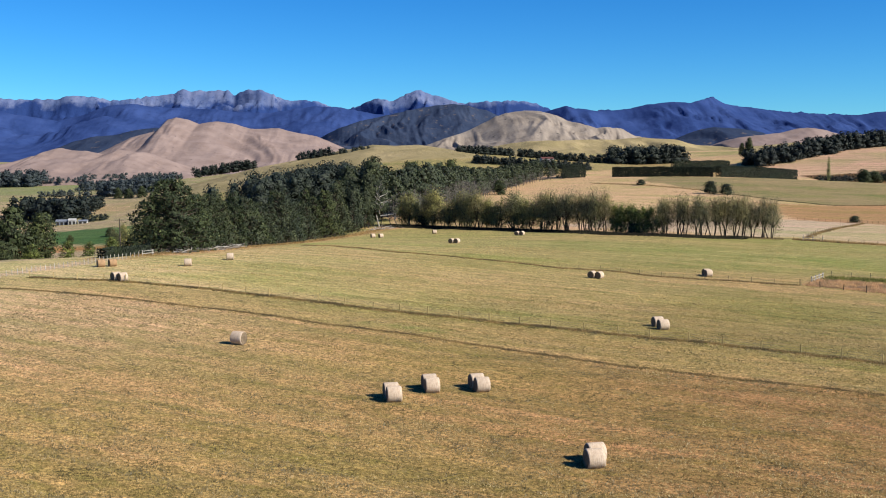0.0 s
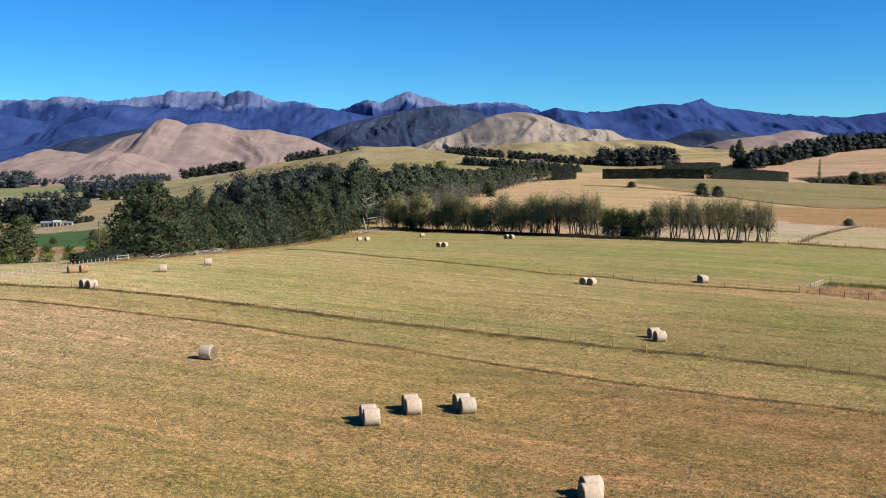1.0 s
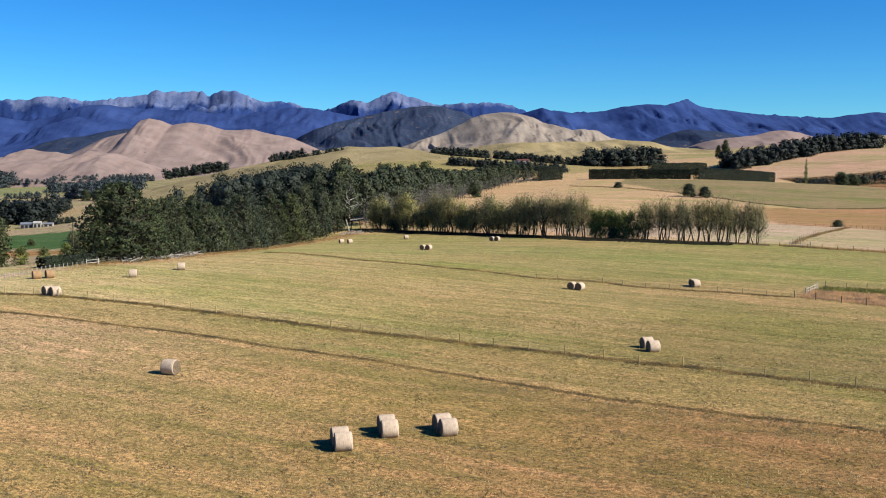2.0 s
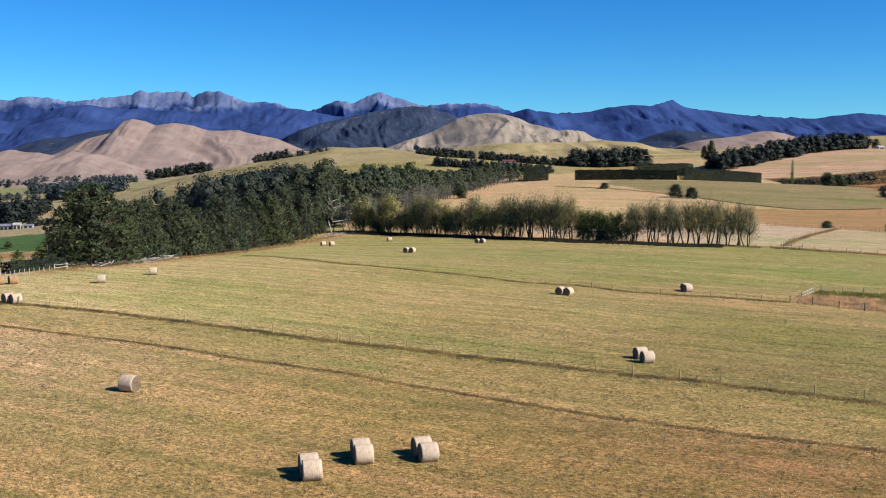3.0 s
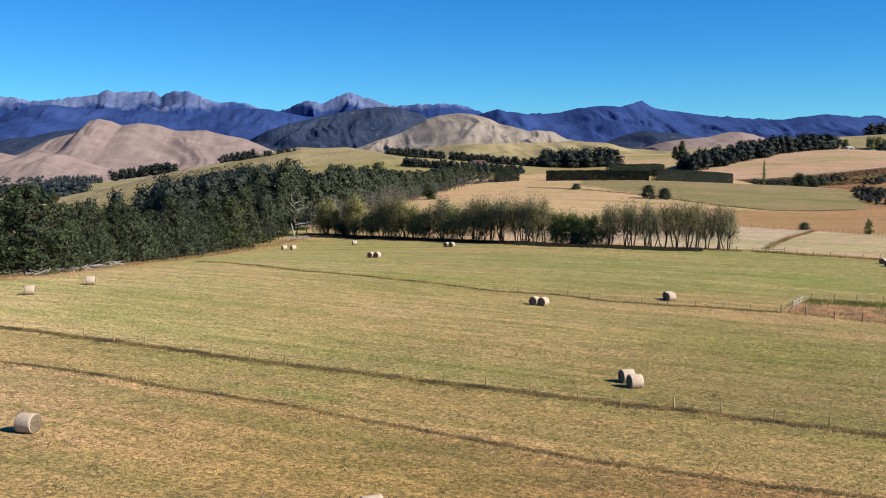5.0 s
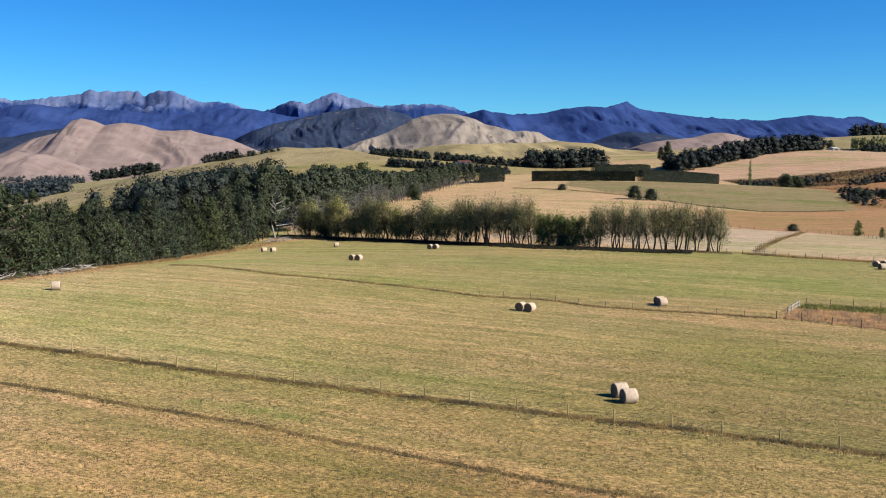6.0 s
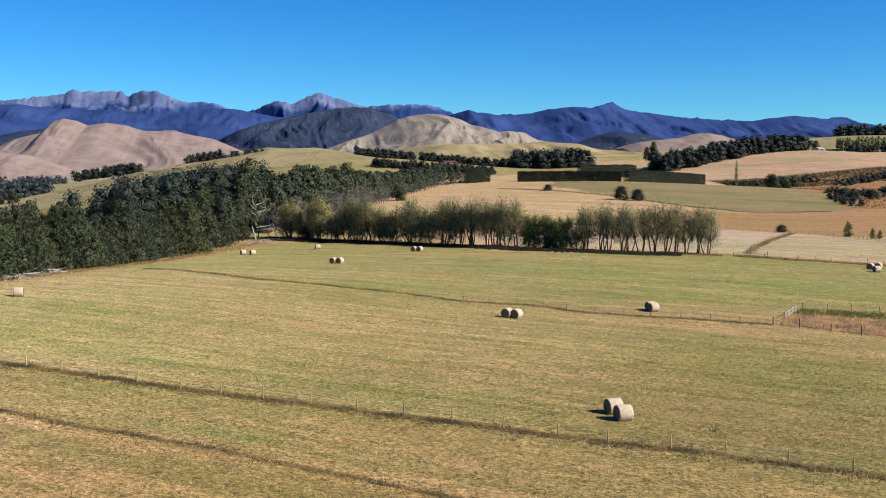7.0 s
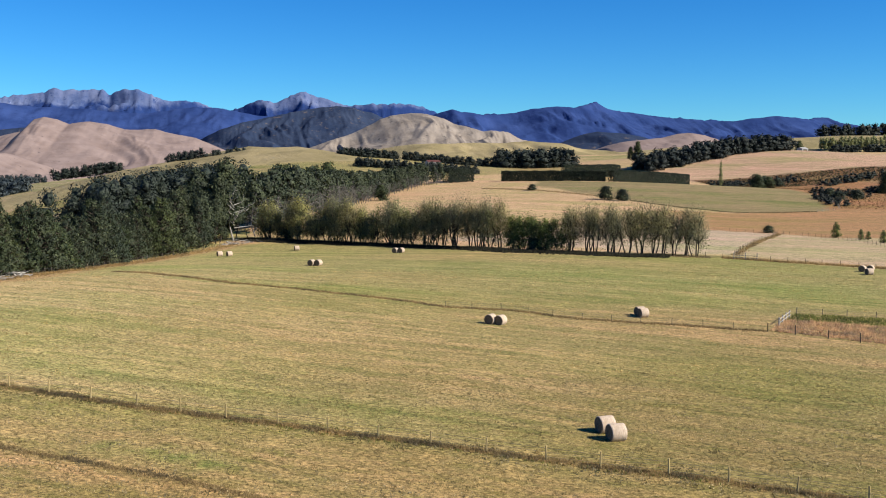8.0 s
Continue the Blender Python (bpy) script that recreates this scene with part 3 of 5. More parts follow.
BROW = [(480, 12), (520, 28), (548, 35.6), (576, 37), (631, 38.6), (673, 41), (744, 42), (860, 42), (1000, 38), (1100, 20)]
rise("grass_hill", BROW, 1060, 110, 90, height, 2.0, 45, M_FOOT, "tan grass slope below skyline pines", 13, 120, 30)
rise("grass_ridge", [(-216, -30), (-165, -18), (-144, -12), (-112, -4), (-81, 4), (-49, 10), (-17, 17), (4, 21), (26, 25), (47, 24), (69, 25), (90, 22), (112, 18), (145, 10), (189, 1)],
     950, 150, 120, height, 2.5, 45, M_FOOT, "pale grassy ridge behind the tree belt", 10, 160, 50)


# ---- trees ----
def leaf_quads(p, normal, size, rng, aspect=0.7, rugged=0.6):
    """Small leaf sprays at points p, roughly facing normal: verts and quads."""
    n = len(p)
    nrm = normal + rng.normal(0, 0.55, (n, 3))
    nrm *= np.sign((nrm * normal).sum(1, keepdims=True) + 1e-9)
    nrm /= np.linalg.norm(nrm, axis=1, keepdims=True) + 1e-9
    a = np.cross(nrm, rng.normal(0, 1, (n, 3)))
    a /= np.linalg.norm(a, axis=1, keepdims=True) + 1e-9
    b = np.cross(nrm, a)
    s = size * rng.uniform(0.55, 1.25, (n, 1))
    a, b = a * s, b * s * aspect
    v = np.stack([p - a, p - b * 0.8, p + a * 1.1, p + b], 1).reshape(-1, 3)
    soft = normal + rugged * nrm
    soft /= np.linalg.norm(soft, axis=1, keepdims=True) + 1e-9
    return v, np.arange(4 * n).reshape(n, 4), np.repeat(soft, 4, 0)


def inner(lobes, fill, per, rng, most=0.75):
    """Larger sprays deep inside each lobe, which close the crown behind the fine ones."""
    L = np.repeat(np.array(lobes, float), per, 0)
    d = rng.normal(0, 1, (len(L), 3))
    d /= np.linalg.norm(d, axis=1, keepdims=True)
    p = L[:, :3] + d * L[:, 3:] * fill * rng.uniform(0.55, 1.1, (len(L), 1))
    return leaf_quads(p, d + np.array([0, 0, 0.2]), np.minimum(L[:, 3:].mean(1, keepdims=True) * 0.34, most), rng, 0.75)


def leaf_cloud(lobes, n, size, rng, shell=0.68, tuft=6, spread=0.5, droop=0.0, floor=0.15, aspect=0.6, fill=0.0, core=22, most=0.48, rugged=0.5, round_off=0.0):
    """Leaf sprays in tufts over the shells of several ellipsoid lobes (cx, cy, cz, rx, ry, rz)."""
    L = np.array(lobes, float)
    w = (L[:, 3] * L[:, 4] + L[:, 3] * L[:, 5] + L[:, 4] * L[:, 5])
    k = max(1, n // tuft)
    pick = rng.choice(len(L), k, p=w / w.sum())
    d = rng.normal(0, 1, (k, 3))
    d /= np.linalg.norm(d, axis=1, keepdims=True)
    r = rng.uniform(shell, 1.0, (k, 1))
    c = L[pick, :3] + d * L[pick, 3:] * r
    deep = np.zeros(k, bool)
    for q in L:
        deep |= (((c - q[:3]) / q[3:]) ** 2).sum(1) < min(0.42, shell ** 2 * 0.9)
    c, d = c[~deep], d[~deep]
    p = np.repeat(c, tuft, 0)
    out = np.repeat(d, tuft, 0)
    p = p + rng.normal(0, spread, p.shape) * np.array([1, 1, 0.55])
    p[:, 2] -= droop * rng.random(len(p))
    keep = p[:, 2] > floor
    out = out + np.array([0, 0, 0.4])
    if round_off:
        axis = p * np.array([1, 1, 0])
        out = out + round_off * axis / (np.linalg.norm(axis, axis=1, keepdims=True) + 0.3)
        out = out / (np.linalg.norm(out, axis=1, keepdims=True) + 1e-9) * 1.15
    leaves = leaf_quads(p[keep], out[keep], size, rng, aspect, rugged)
    if not fill:
        return leaves
    bodies = [leaves, inner(L, fill, core, rng, most)]
    return (*joined([b[:2] for b in bodies]), np.concatenate([b[2] for b in bodies]))


def limb(a, b, r0, r1, rng, bend=0.12, k=5, sides=6):
    a, b = np.array(a, float), np.array(b, float)
    t = np.linspace(0, 1, k)[:, None]
    path = a + (b - a) * t
    off = rng.normal(0, bend * np.linalg.norm(b - a), 3) * np.array([1, 1, 0.3])
    path = path + off * np.sin(np.pi * t)
    return tube(path, np.linspace(r0, r1, k), sides)


KINDS = {}


def tree_kind(key, name, make, foliage, label, category="tree", bark=None):
    """Builds one tree with its trunk and crown, to be copied."""
    rng = np.random.default_rng(sum(map(ord, key)) * 7)
    wood, leaves = make(rng)
    root = new(name)
    tagged(root, label, category)
    part("trunk", mesh_from("trunk", *joined(wood), bark or M_BARK, True), None, root)
    if leaves is not None:
        part("crown", mesh_from("crown", leaves[0], leaves[1], foliage, normals=leaves[2]), None, root)
    KINDS[key] = [root, False]


def plant(key, x, y, tall=1.0, wide=None, turn=0.0, group="", sink=0.1, label=""):
    root, used = KINDS[key]
    wide = wide or tall
    m = Matrix.Translation(on_ground(x, y, -sink)) @ Matrix.Rotation(turn, 4, 'Z') @ Matrix.Diagonal((wide, wide, tall, 1))
    if used:
        ob = copy_thing(root, m)
        ob.matrix_basis = m
    else:
        ob = root
        ob.matrix_basis = m
        KINDS[key][1] = True
    return tagged(ob, label, group=group)


def cypress(h, r, n, size, lobes=16, low=0.12, shape=0.75):
    def make(rng):
        L = []
        for i in range(lobes):
            z = low + (1 - low) * (i + 0.5) / lobes
            out = r * min(1.0, (1.06 - z)) ** shape * rng.uniform(0.62, 1.0)
            t = i * 2.4 + rng.uniform(-0.5, 0.5)
            s = r * (0.10 + 0.13 * (1 - z)) * rng.uniform(0.7, 1.4)
            L.append((out * math.cos(t), out * math.sin(t), z * h * 0.95 + rng.uniform(-0.3, 0.3), s, s, s * rng.uniform(0.6, 1.0)))
        L.append((0, 0, h * 0.42, r * 0.55, r * 0.55, h * 0.40))
        L.append((0, 0, h * 0.82, r * 0.2, r * 0.2, h * 0.16))
        wood = [limb((0, 0, -0.5), (rng.normal(0, 0.2), rng.normal(0, 0.2), h * 0.93), r * 0.085, 0.05, rng, 0.02, 7)]
        for q in L[:-2]:
            z0 = max(0.4, q[2] - q[5] * 0.8 - 0.6)
            wood.append(limb((0, 0, z0), (q[0] * 1.1, q[1] * 1.1, q[2]), r * 0.028, 0.03, rng, 0.08, 4, 5))
        return wood, leaf_cloud(L, n, size, rng, 0.75, 8, size * 1.1, 0.45, aspect=0.42, fill=0.7, core=14, most=0.28, rugged=0.2, round_off=0.9)
    return make


def broadleaf(h, r, n, size, clear=0.25, lobes=9, shell=0.6, forks=4, tuft=6, spread=0.45, low=0.30, fill=0.0, core=22, upright=1.0, stems=1):
    """A tree with a clear trunk, or several stems from one stool, that forks into limbs under a lobed crown."""
    def make(rng):
        L = []
        for i in range(lobes):
            t = i * 2.4 + rng.uniform(-0.4, 0.4)
            f = math.sqrt((i + 0.6) / lobes)
            z = h * (clear + (1 - clear) * (low + (0.78 - low) * (1 - f * f) + rng.uniform(-0.1, 0.16)))
            s = r * rng.uniform(0.36, 0.56)
            L.append((r * 0.62 * f * math.cos(t), r * 0.62 * f * math.sin(t), z, s, s, s * rng.uniform(0.8, 1.25) * upright))
        L.append((0, 0, h * 0.86, r * 0.42, r * 0.42, h * 0.12))
        wood = []
        top = h * clear * 1.15
        lean = rng.normal(0, 0.04 * h, 2)
        tips = [lean]
        wood.append(limb((0, 0, -0.4), (lean[0], lean[1], top), 0.016 * h, 0.012 * h, rng, 0.04, 5))
        for k in range(1, stems):
            t = 6.283 * k / stems + rng.uniform(-0.5, 0.5)
            tip = np.array((math.cos(t), math.sin(t))) * r * rng.uniform(0.3, 0.55)
            tips.append(tip)
            wood.append(limb((tip[0] * 0.35, tip[1] * 0.35, -0.4), (tip[0], tip[1], top * rng.uniform(1.0, 1.5)), 0.013 * h, 0.008 * h, rng, 0.06, 5))
        for q in L:
            lean = min(tips, key=lambda p: math.hypot(p[0] - q[0], p[1] - q[1]))
            mid = (lean[0] * 0.95, lean[1] * 0.95, top * rng.uniform(0.7, 0.98))
            wood.append(limb(mid, q[:3], 0.0075 * h, 0.003 * h, rng, 0.10, 5, 5))
            for _ in range(forks):
                d = rng.normal(0, 1, 3)
                d[2] = abs(d[2])
                d /= np.linalg.norm(d)
                wood.append(limb(np.array(q[:3]) * rng.uniform(0.85, 1.0), np.array(q[:3]) + d * np.array(q[3:]) * 0.95, 0.005 * h, 0.0012 * h, rng, 0.1, 3, 4))
        return wood, leaf_cloud(L, n, size, rng, shell, tuft, spread, 0.2, fill=fill, core=core, most=max(0.34, size * 1.7), rugged=0.35, round_off=0.6)
    return make


def bare(h, r, limbs, twigs):
    """A leafless tree: trunk, limbs and twigs."""
    def make(rng):
        wood = [limb((0, 0, -0.4), (rng.normal(0, 0.3), rng.normal(0, 0.3), h), 0.02 * h, 0.004 * h, rng, 0.06, 7)]
        for i in range(limbs):
            z = h * (0.25 + 0.7 * i / limbs)
            t = i * 2.1 + rng.uniform(-0.6, 0.6)
            ln = r * (1.15 - 0.7 * i / limbs) * rng.uniform(0.6, 1.1)
            tip = np.array((ln * math.cos(t), ln * math.sin(t), z + ln * rng.uniform(0.05, 0.7)))
            wood.append(limb((0, 0, z), tip, 0.010 * h, 0.003 * h, rng, 0.14, 5, 5))
            for _ in range(twigs):
                f = rng.uniform(0.45, 1.0)
                st = np.array((0, 0, z)) * (1 - f) + tip * f
                wood.append(limb(st, st + rng.normal(0, 0.22 * ln, 3) + (0, 0, 0.1 * ln), 0.004 * h, 0.0012 * h, rng, 0.1, 3, 4))
        return wood, None
    return make


for k in range(5):
    tree_kind("cyp%d" % k, "cypress_tree", cypress(12, 5.2 + 0.3 * k, 6600, 0.19, 84), M_PINE if k % 2 else M_PINE2,
              "dark green shelterbelt cypress with dense layered sprays")
tree_kind("bigcyp", "cypress_tree", cypress(11.5, 7.0, 15000, 0.18, 150, 0.03, 0.55), M_PINE, "broad dome-shaped dark cypress at the end of the belt")
for k in range(3):
    tree_kind("tall%d" % k, "pine_tree", broadleaf(16, 4.6, 6500, 0.3, 0.2, 15, 0.5, low=0.12, fill=0.55), M_PINE2, "tall dark pine with rough trunk in the shelterbelt")
for k in range(3):
    tree_kind("far%d" % k, "pine_tree", broadleaf(16, 4.8, 1400, 0.48, 0.14, 13, 0.55, 1, low=0.1, fill=0.55, core=9), M_PINE2, "tall dark pine with grey trunk in the far belt", bark=M_TWIG)
for k in range(5):
    tree_kind("will%d" % k, "willow_tree", broadleaf(9.6, 3.0 + 0.2 * k, 4200, 0.125, 0.16, 22, 0.2, 2, 5, 0.4, 0.08, 0.5, 6, 1.8, 3), M_WILLOW,
              "olive green willow with slim dark trunk in a row")
for k in range(4):
    tree_kind("thin%d" % k, "willow_tree", broadleaf(9.0, 2.6 + 0.15 * k, 4600, 0.115, 0.33, 17, 0.1, 2, 4, 0.45, 0.1, 0.0, 5, 2.2, 3), M_WILLOW_DRY,
              "thin grey-green willow with bare slender trunk in a row")
for k in range(2):
    tree_kind("fresh%d" % k, "willow_tree", broadleaf(9.0, 2.9, 4200, 0.14, 0.14, 18, 0.2, 2, 5, 0.42, 0.05, 0.5, 10, 1.9, 2), M_GREEN, "fresh green willow in the row")
for k in range(1):
    tree_kind("dead%d" % k, "dead_tree", bare(11, 4.2, 15, 3), None, "bleached white dead tree among the pines", bark=M_DEAD)
for k in range(3):
    tree_kind("grey%d" % k, "bare_tree", bare(10, 3.2, 16, 5), None, "leafless grey tree in front of the belt", bark=M_TWIG)
for k in range(3):
    tree_kind("broad%d" % k, "broadleaf_tree", broadleaf(14, 6.2, 5200, 0.32, 0.06, 22, 0.6, low=0.04, fill=0.7, core=44), M_PINE2 if k == 2 else M_PINE, "dark green broadleaf tree in the valley")
tree_kind("conelet", "young_cypress", cypress(5, 1.7, 1500, 0.17, 26, 0.05, 0.6), M_GREEN, "small upright green cypress beside the track")
tree_kind("bush", "round_bush", broadleaf(4, 2.3, 3000, 0.13, 0.04, 15, 0.6, low=0.04, fill=0.62), M_PINE2, "dark round bush standing alone")
tree_kind("poplar", "poplar_tree", cypress(15, 1.6, 1600, 0.3, 16, 0.1, 0.3), M_WILLOW, "slim upright poplar in the gully")

# the shelterbelt along the field's far side
BELT = [(-33, 165), (-28, 172), (-21.5, 191), (-17.5, 211), (-13, 231), (-5.5, 256), (2.5, 276), (9, 290), (16, 301)]
rng = np.random.default_rng(21)


def along(line, step, rng, jitter=0.25):
    """Points along a polyline at about even steps, with the way's normal."""
    pts = np.array(line, float)
    seg = np.linalg.norm(np.diff(pts, axis=0), axis=1)
    s = np.concatenate([[0], np.cumsum(seg)])
    for d in np.arange(0, s[-1], step):
        d = min(max(d + rng.uniform(-jitter, jitter) * step, 0), s[-1])
        k = min(int(np.searchsorted(s, d, side="right") - 1), len(seg) - 1)
        f = (d - s[k]) / seg[k]
        p = pts[k] + (pts[k + 1] - pts[k]) * f
        w = (pts[k + 1] - pts[k]) / seg[k]
        yield p, np.array([-w[1], w[0]]), d / s[-1]


plant("bigcyp", -28.2, 177.5, 1.16, 1.2, 0.6, group="trees of the shelterbelt")
for row, (off, step) in enumerate(((3.0, 4.6), (7.5, 6.0))):
    for p, nrm, f in along(BELT, step, rng):
        if f < (0.08, 0.3, 0.55)[row]:
            continue
        tall = (10.4 + 3.6 * f ** 1.2) / 12 * rng.uniform(0.72, 1.16) * (1.0, 1.05, 1.02)[row]
        q = p + nrm * (off + rng.uniform(-1, 1))
        key = "cyp%d" % rng.integers(5)
        if f > 0.86 and rng.random() < 0.5:
            key = "tall%d" % rng.integers(3)
            tall *= 0.78
        plant(key, q[0], q[1], tall, tall ** 0.5 * rng.uniform(0.7, 1.0), rng.uniform(0, 6.28), group="trees of the shelterbelt")
plant("tall0", 10.0, 300, 1.34, 1.45, 1.0, group="trees of the shelterbelt")
plant("tall1", 3, 300, 1.22, 1.15, 2.0, group="trees of the shelterbelt")
plant("dead0", 12.0, 295.0, 1.25, 1.05, 0.4)
for x, y, s in ((17.5, 305, 0.8), (21, 309, 0.75), (15.5, 300, 0.62)):
    plant("grey%d" % rng.integers(3), x, y, s, s, rng.uniform(0, 6.28), group="leafless trees")

# the belt that runs on beyond the row of willows, with grey bare trunks on its field side
BELT2 = [(20, 316), (32, 350), (46, 400), (62, 470), (79, 535), (97, 580), (124, 632), (140, 648)]
for row, (off, step) in enumerate(((3, 6.0), (10, 8.0))):
    for p, nrm, f in along(BELT2, step, rng):
        q = p + nrm * (off + rng.uniform(-1.5, 1.5))
        tall = rng.uniform(0.9, 1.1) * (1.0 - 0.22 * f)
        plant("far%d" % rng.integers(3), q[0], q[1], tall * 1.05, tall, rng.uniform(0, 6.28), group="trees of the far belt")
for p, nrm, f in along(BELT2, 6.5, rng):
    q = p - nrm * rng.uniform(0.2, 1.6)
    s = rng.uniform(0.75, 1.0) * (1 - 0.2 * f)
    plant("grey%d" % rng.integers(3), q[0], q[1], s, s, rng.uniform(0, 6.28), group="leafless trees")
plant("broad0", 83, 528, 0.6, 0.75, 0.3)

# the row of willows at the end of the field
for p, nrm, f in along(ROW, 2.15, rng, 0.22):
    q = p + nrm * rng.uniform(-1.1, 1.1)
    if f < 0.50:
        key, s = "will%d" % rng.integers(5), rng.choice((0.72, 0.9, 1.0, 1.12)) * rng.uniform(0.95, 1.05)
        if rng.random() < 0.2:
            key, s = "thin%d" % rng.integers(4), 1.1
    elif f < 0.64:
        key, s = ("will%d" % rng.integers(5), rng.uniform(0.85, 1.05)) if rng.random() < 0.4 else ("thin%d" % rng.integers(4), rng.uniform(0.98, 1.15))
    elif f < 0.78:
        key, s = "fresh%d" % rng.integers(2), rng.uniform(0.76, 0.96)
    else:
        key, s = "thin%d" % rng.integers(4), rng.uniform(0.9, 1.08)
    plant(key, q[0], q[1], s, s * rng.uniform(0.95, 1.25), rng.uniform(0, 6.28), group="willows in a row")
plant("bush", 71.5, 233.5, 0.72, 0.95, 0.5, label="dark round bush under the willow row")
plant("bush", 24.5, 291, 0.9, 1.1, 1.5, label="dark round bush under the willow row")

# single trees and bushes
for x, y, s, w in ((185.5, 490, 1.75, 1.8), (191.5, 484, 1.45, 1.7)):
    plant("bush", x, y, s, w, x, group="pair of round trees", label="dark round tree in the tan paddock")
for x, y, s in ((168, 311, 0.62), (169, 556, 0.9), (372, 655, 1.5), (366, 662, 1.8), (350, 640, 1.3), (300, 484, 1.3), (296, 470, 1.2), (310, 476, 1.3)):
    plant("bush", x, y, s, s * 1.5, x, label="dark scrubby bush on the slope")
for x, y, s in ((171.3, 282, 0.95), (169.6, 268.6, 0.6), (171.6, 268.4, 0.5), (164.9, 253, 0.7)):
    plant("conelet", x, y, s, s, x)
for x, y, s in ((-77, 290, 1.15), (-71, 290, 0.95), (-84, 280, 1.1), (-62, 278, 1.1)):
    plant("conelet", x, y, s, s * 1.6, x)
for x, y, s, w in ((-97, 305, 1.3, 1.2), (-106, 300, 1.4, 1.2), (-91, 312, 1.1, 1.0), (-112, 318, 1.5, 1.3), (-99, 280, 0.8, 0.9), (-92, 272, 0.55, 0.75), (-118, 305, 1.3, 1.2), (-86, 262, 0.42, 0.6)):
    plant("broad%d" % rng.integers(3), x, y, s, w, x, group="trees below the terrace")
for x, y, s in ((-77, 346, 0.95), (-73, 342, 1.05), (-70, 346, 1.0), (-66.5, 340, 0.95)):
    plant("will%d" % rng.integers(5), x, y, s, s, x, group="willows below the terrace", label="grey-green willow below the terrace")
plant("poplar", 322.5, 640, 1.18, 1.0, 0.3)
for x, y, s, w in ((374, 900, 1.15, 0.8), (368, 902, 0.8, 0.6), (537, 900, 0.85, 0.8), (326, 600, 0.62, 0.9), (335, 602, 0.55, 0.8),
                   (33, 505, 1.35, 1.0), (36.5, 515, 1.4, 1.0), (43, 500, 1.15, 0.9), (55, 508, 1.45, 1.25), (49, 506, 1.3, 0.9), (-202, 908, 0.7, 0.75), (-190, 896, 0.62, 0.8), (-177, 887, 0.75, 0.85), (-108, 473, 0.3, 0.42), (-125, 469, 0.24, 0.34), (366, 530, 0.95, 1.0), (374, 540, 0.8, 0.9)):
    plant("broad%d" % rng.integers(2), x, y, s, w, x, label="dark green tree standing in the paddocks")


# ---- distant woods and hedges ----
def globe():
    """A unit ball of 24 quads: verts and faces."""
    bm = bmesh.new()
    bmesh.ops.create_cube(bm, size=2)
    bmesh.ops.subdivide_edges(bm, edges=bm.edges[:], cuts=1, use_grid_fill=True)
    bm.verts.ensure_lookup_table()
    v = np.array([q.co[:] for q in bm.verts])
    f = np.array([[q.index for q in p.verts] for p in bm.faces])
    bm.free()
    return v / np.linalg.norm(v, axis=1, keepdims=True), f


BALL = globe()


def crown_bodies(lobes, rng, fill=0.55):
    """The uneven dark mass of each lobe that closes a crown behind its sprays."""
    v0, f0 = BALL
    verts, faces, normals = [], [], []
    for k, q in enumerate(lobes):
        q = np.array(q)
        bump = 1 + rng.uniform(-0.22, 0.22, (len(v0), 1))
        verts.append(q[:3] + v0 * bump * q[3:] * fill)
        faces.append(f0 + k * len(v0))
        soft = v0 + rng.normal(0, 0.5, v0.shape) + (0, 0, 0.1)
        normals.append(soft / np.linalg.norm(soft, axis=1, keepdims=True))
    return np.concatenate(verts), np.concatenate(faces), np.concatenate(normals)


def wood(name, line, width, spacing, tall, label, material=None, quads=220, size=0.85, slim=0.44, category="wood", lift=0.0, crest=None):
    """A wood too far to count: many small lobed crowns over short trunks in one mesh."""
    rng = np.random.default_rng(len(line) * 31 + int(abs(line[0][0])))
    pieces = []
    for p, nrm, f in along(line, spacing, rng):
        for off in np.arange(0, width + 0.1, spacing):
            x, y = p + nrm * (off + rng.uniform(-0.45, 0.45) * spacing)
            h = tall * rng.uniform(0.76, 1.1)
            r = h * slim * rng.uniform(0.75, 1.2)
            z = float(np.interp(x, *zip(*crest))) - 0.5 if crest else float(height(x, y)) + lift
            L = [(x + rng.normal(0, r * 0.3), y + rng.normal(0, r * 0.3), z + h * t, r * s, r * s, h * 0.26) for t, s in ((0.2, 1.0), (0.5, 0.95), (0.78, 0.6))]
            pieces.append(leaf_cloud(L, quads, size * h / 12, rng, 0.72, 1, 0.25 * h / 12, floor=-1000, rugged=0.35))
            pieces.append(crown_bodies(L, rng))
    me = mesh_from(name, *joined([q[:2] for q in pieces]), material or M_WOOD_FAR, normals=np.concatenate([q[2] for q in pieces]))
    return tagged(part(name, me, None), label, category, kind="stuff")


wood("distant_wood", [(232, 845), (262, 840), (296, 850)], 34, 6.5, 15, "dark conifer plantation block")
wood("distant_wood", [(328, 768), (357, 778), (392, 792), (420, 803), (450, 812), (486, 822)], 22, 6, 13.5, "dark wood along the brow of the tan hill")
wood("distant_wood", [(-256, 800), (-234, 774), (-205, 764)], 30, 8, 17, "dark wood on the valley floor")
wood("distant_wood", [(-226, 824), (-198, 824)], 24, 6, 10.5, "lower dark trees at the edge of the valley wood")
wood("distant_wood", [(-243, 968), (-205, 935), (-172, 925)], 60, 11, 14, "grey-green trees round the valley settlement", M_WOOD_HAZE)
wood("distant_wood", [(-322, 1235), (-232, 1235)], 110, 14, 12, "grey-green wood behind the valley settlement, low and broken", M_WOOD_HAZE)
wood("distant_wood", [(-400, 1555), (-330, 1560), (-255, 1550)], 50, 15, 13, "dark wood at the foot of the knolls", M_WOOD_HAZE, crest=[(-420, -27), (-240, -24)])
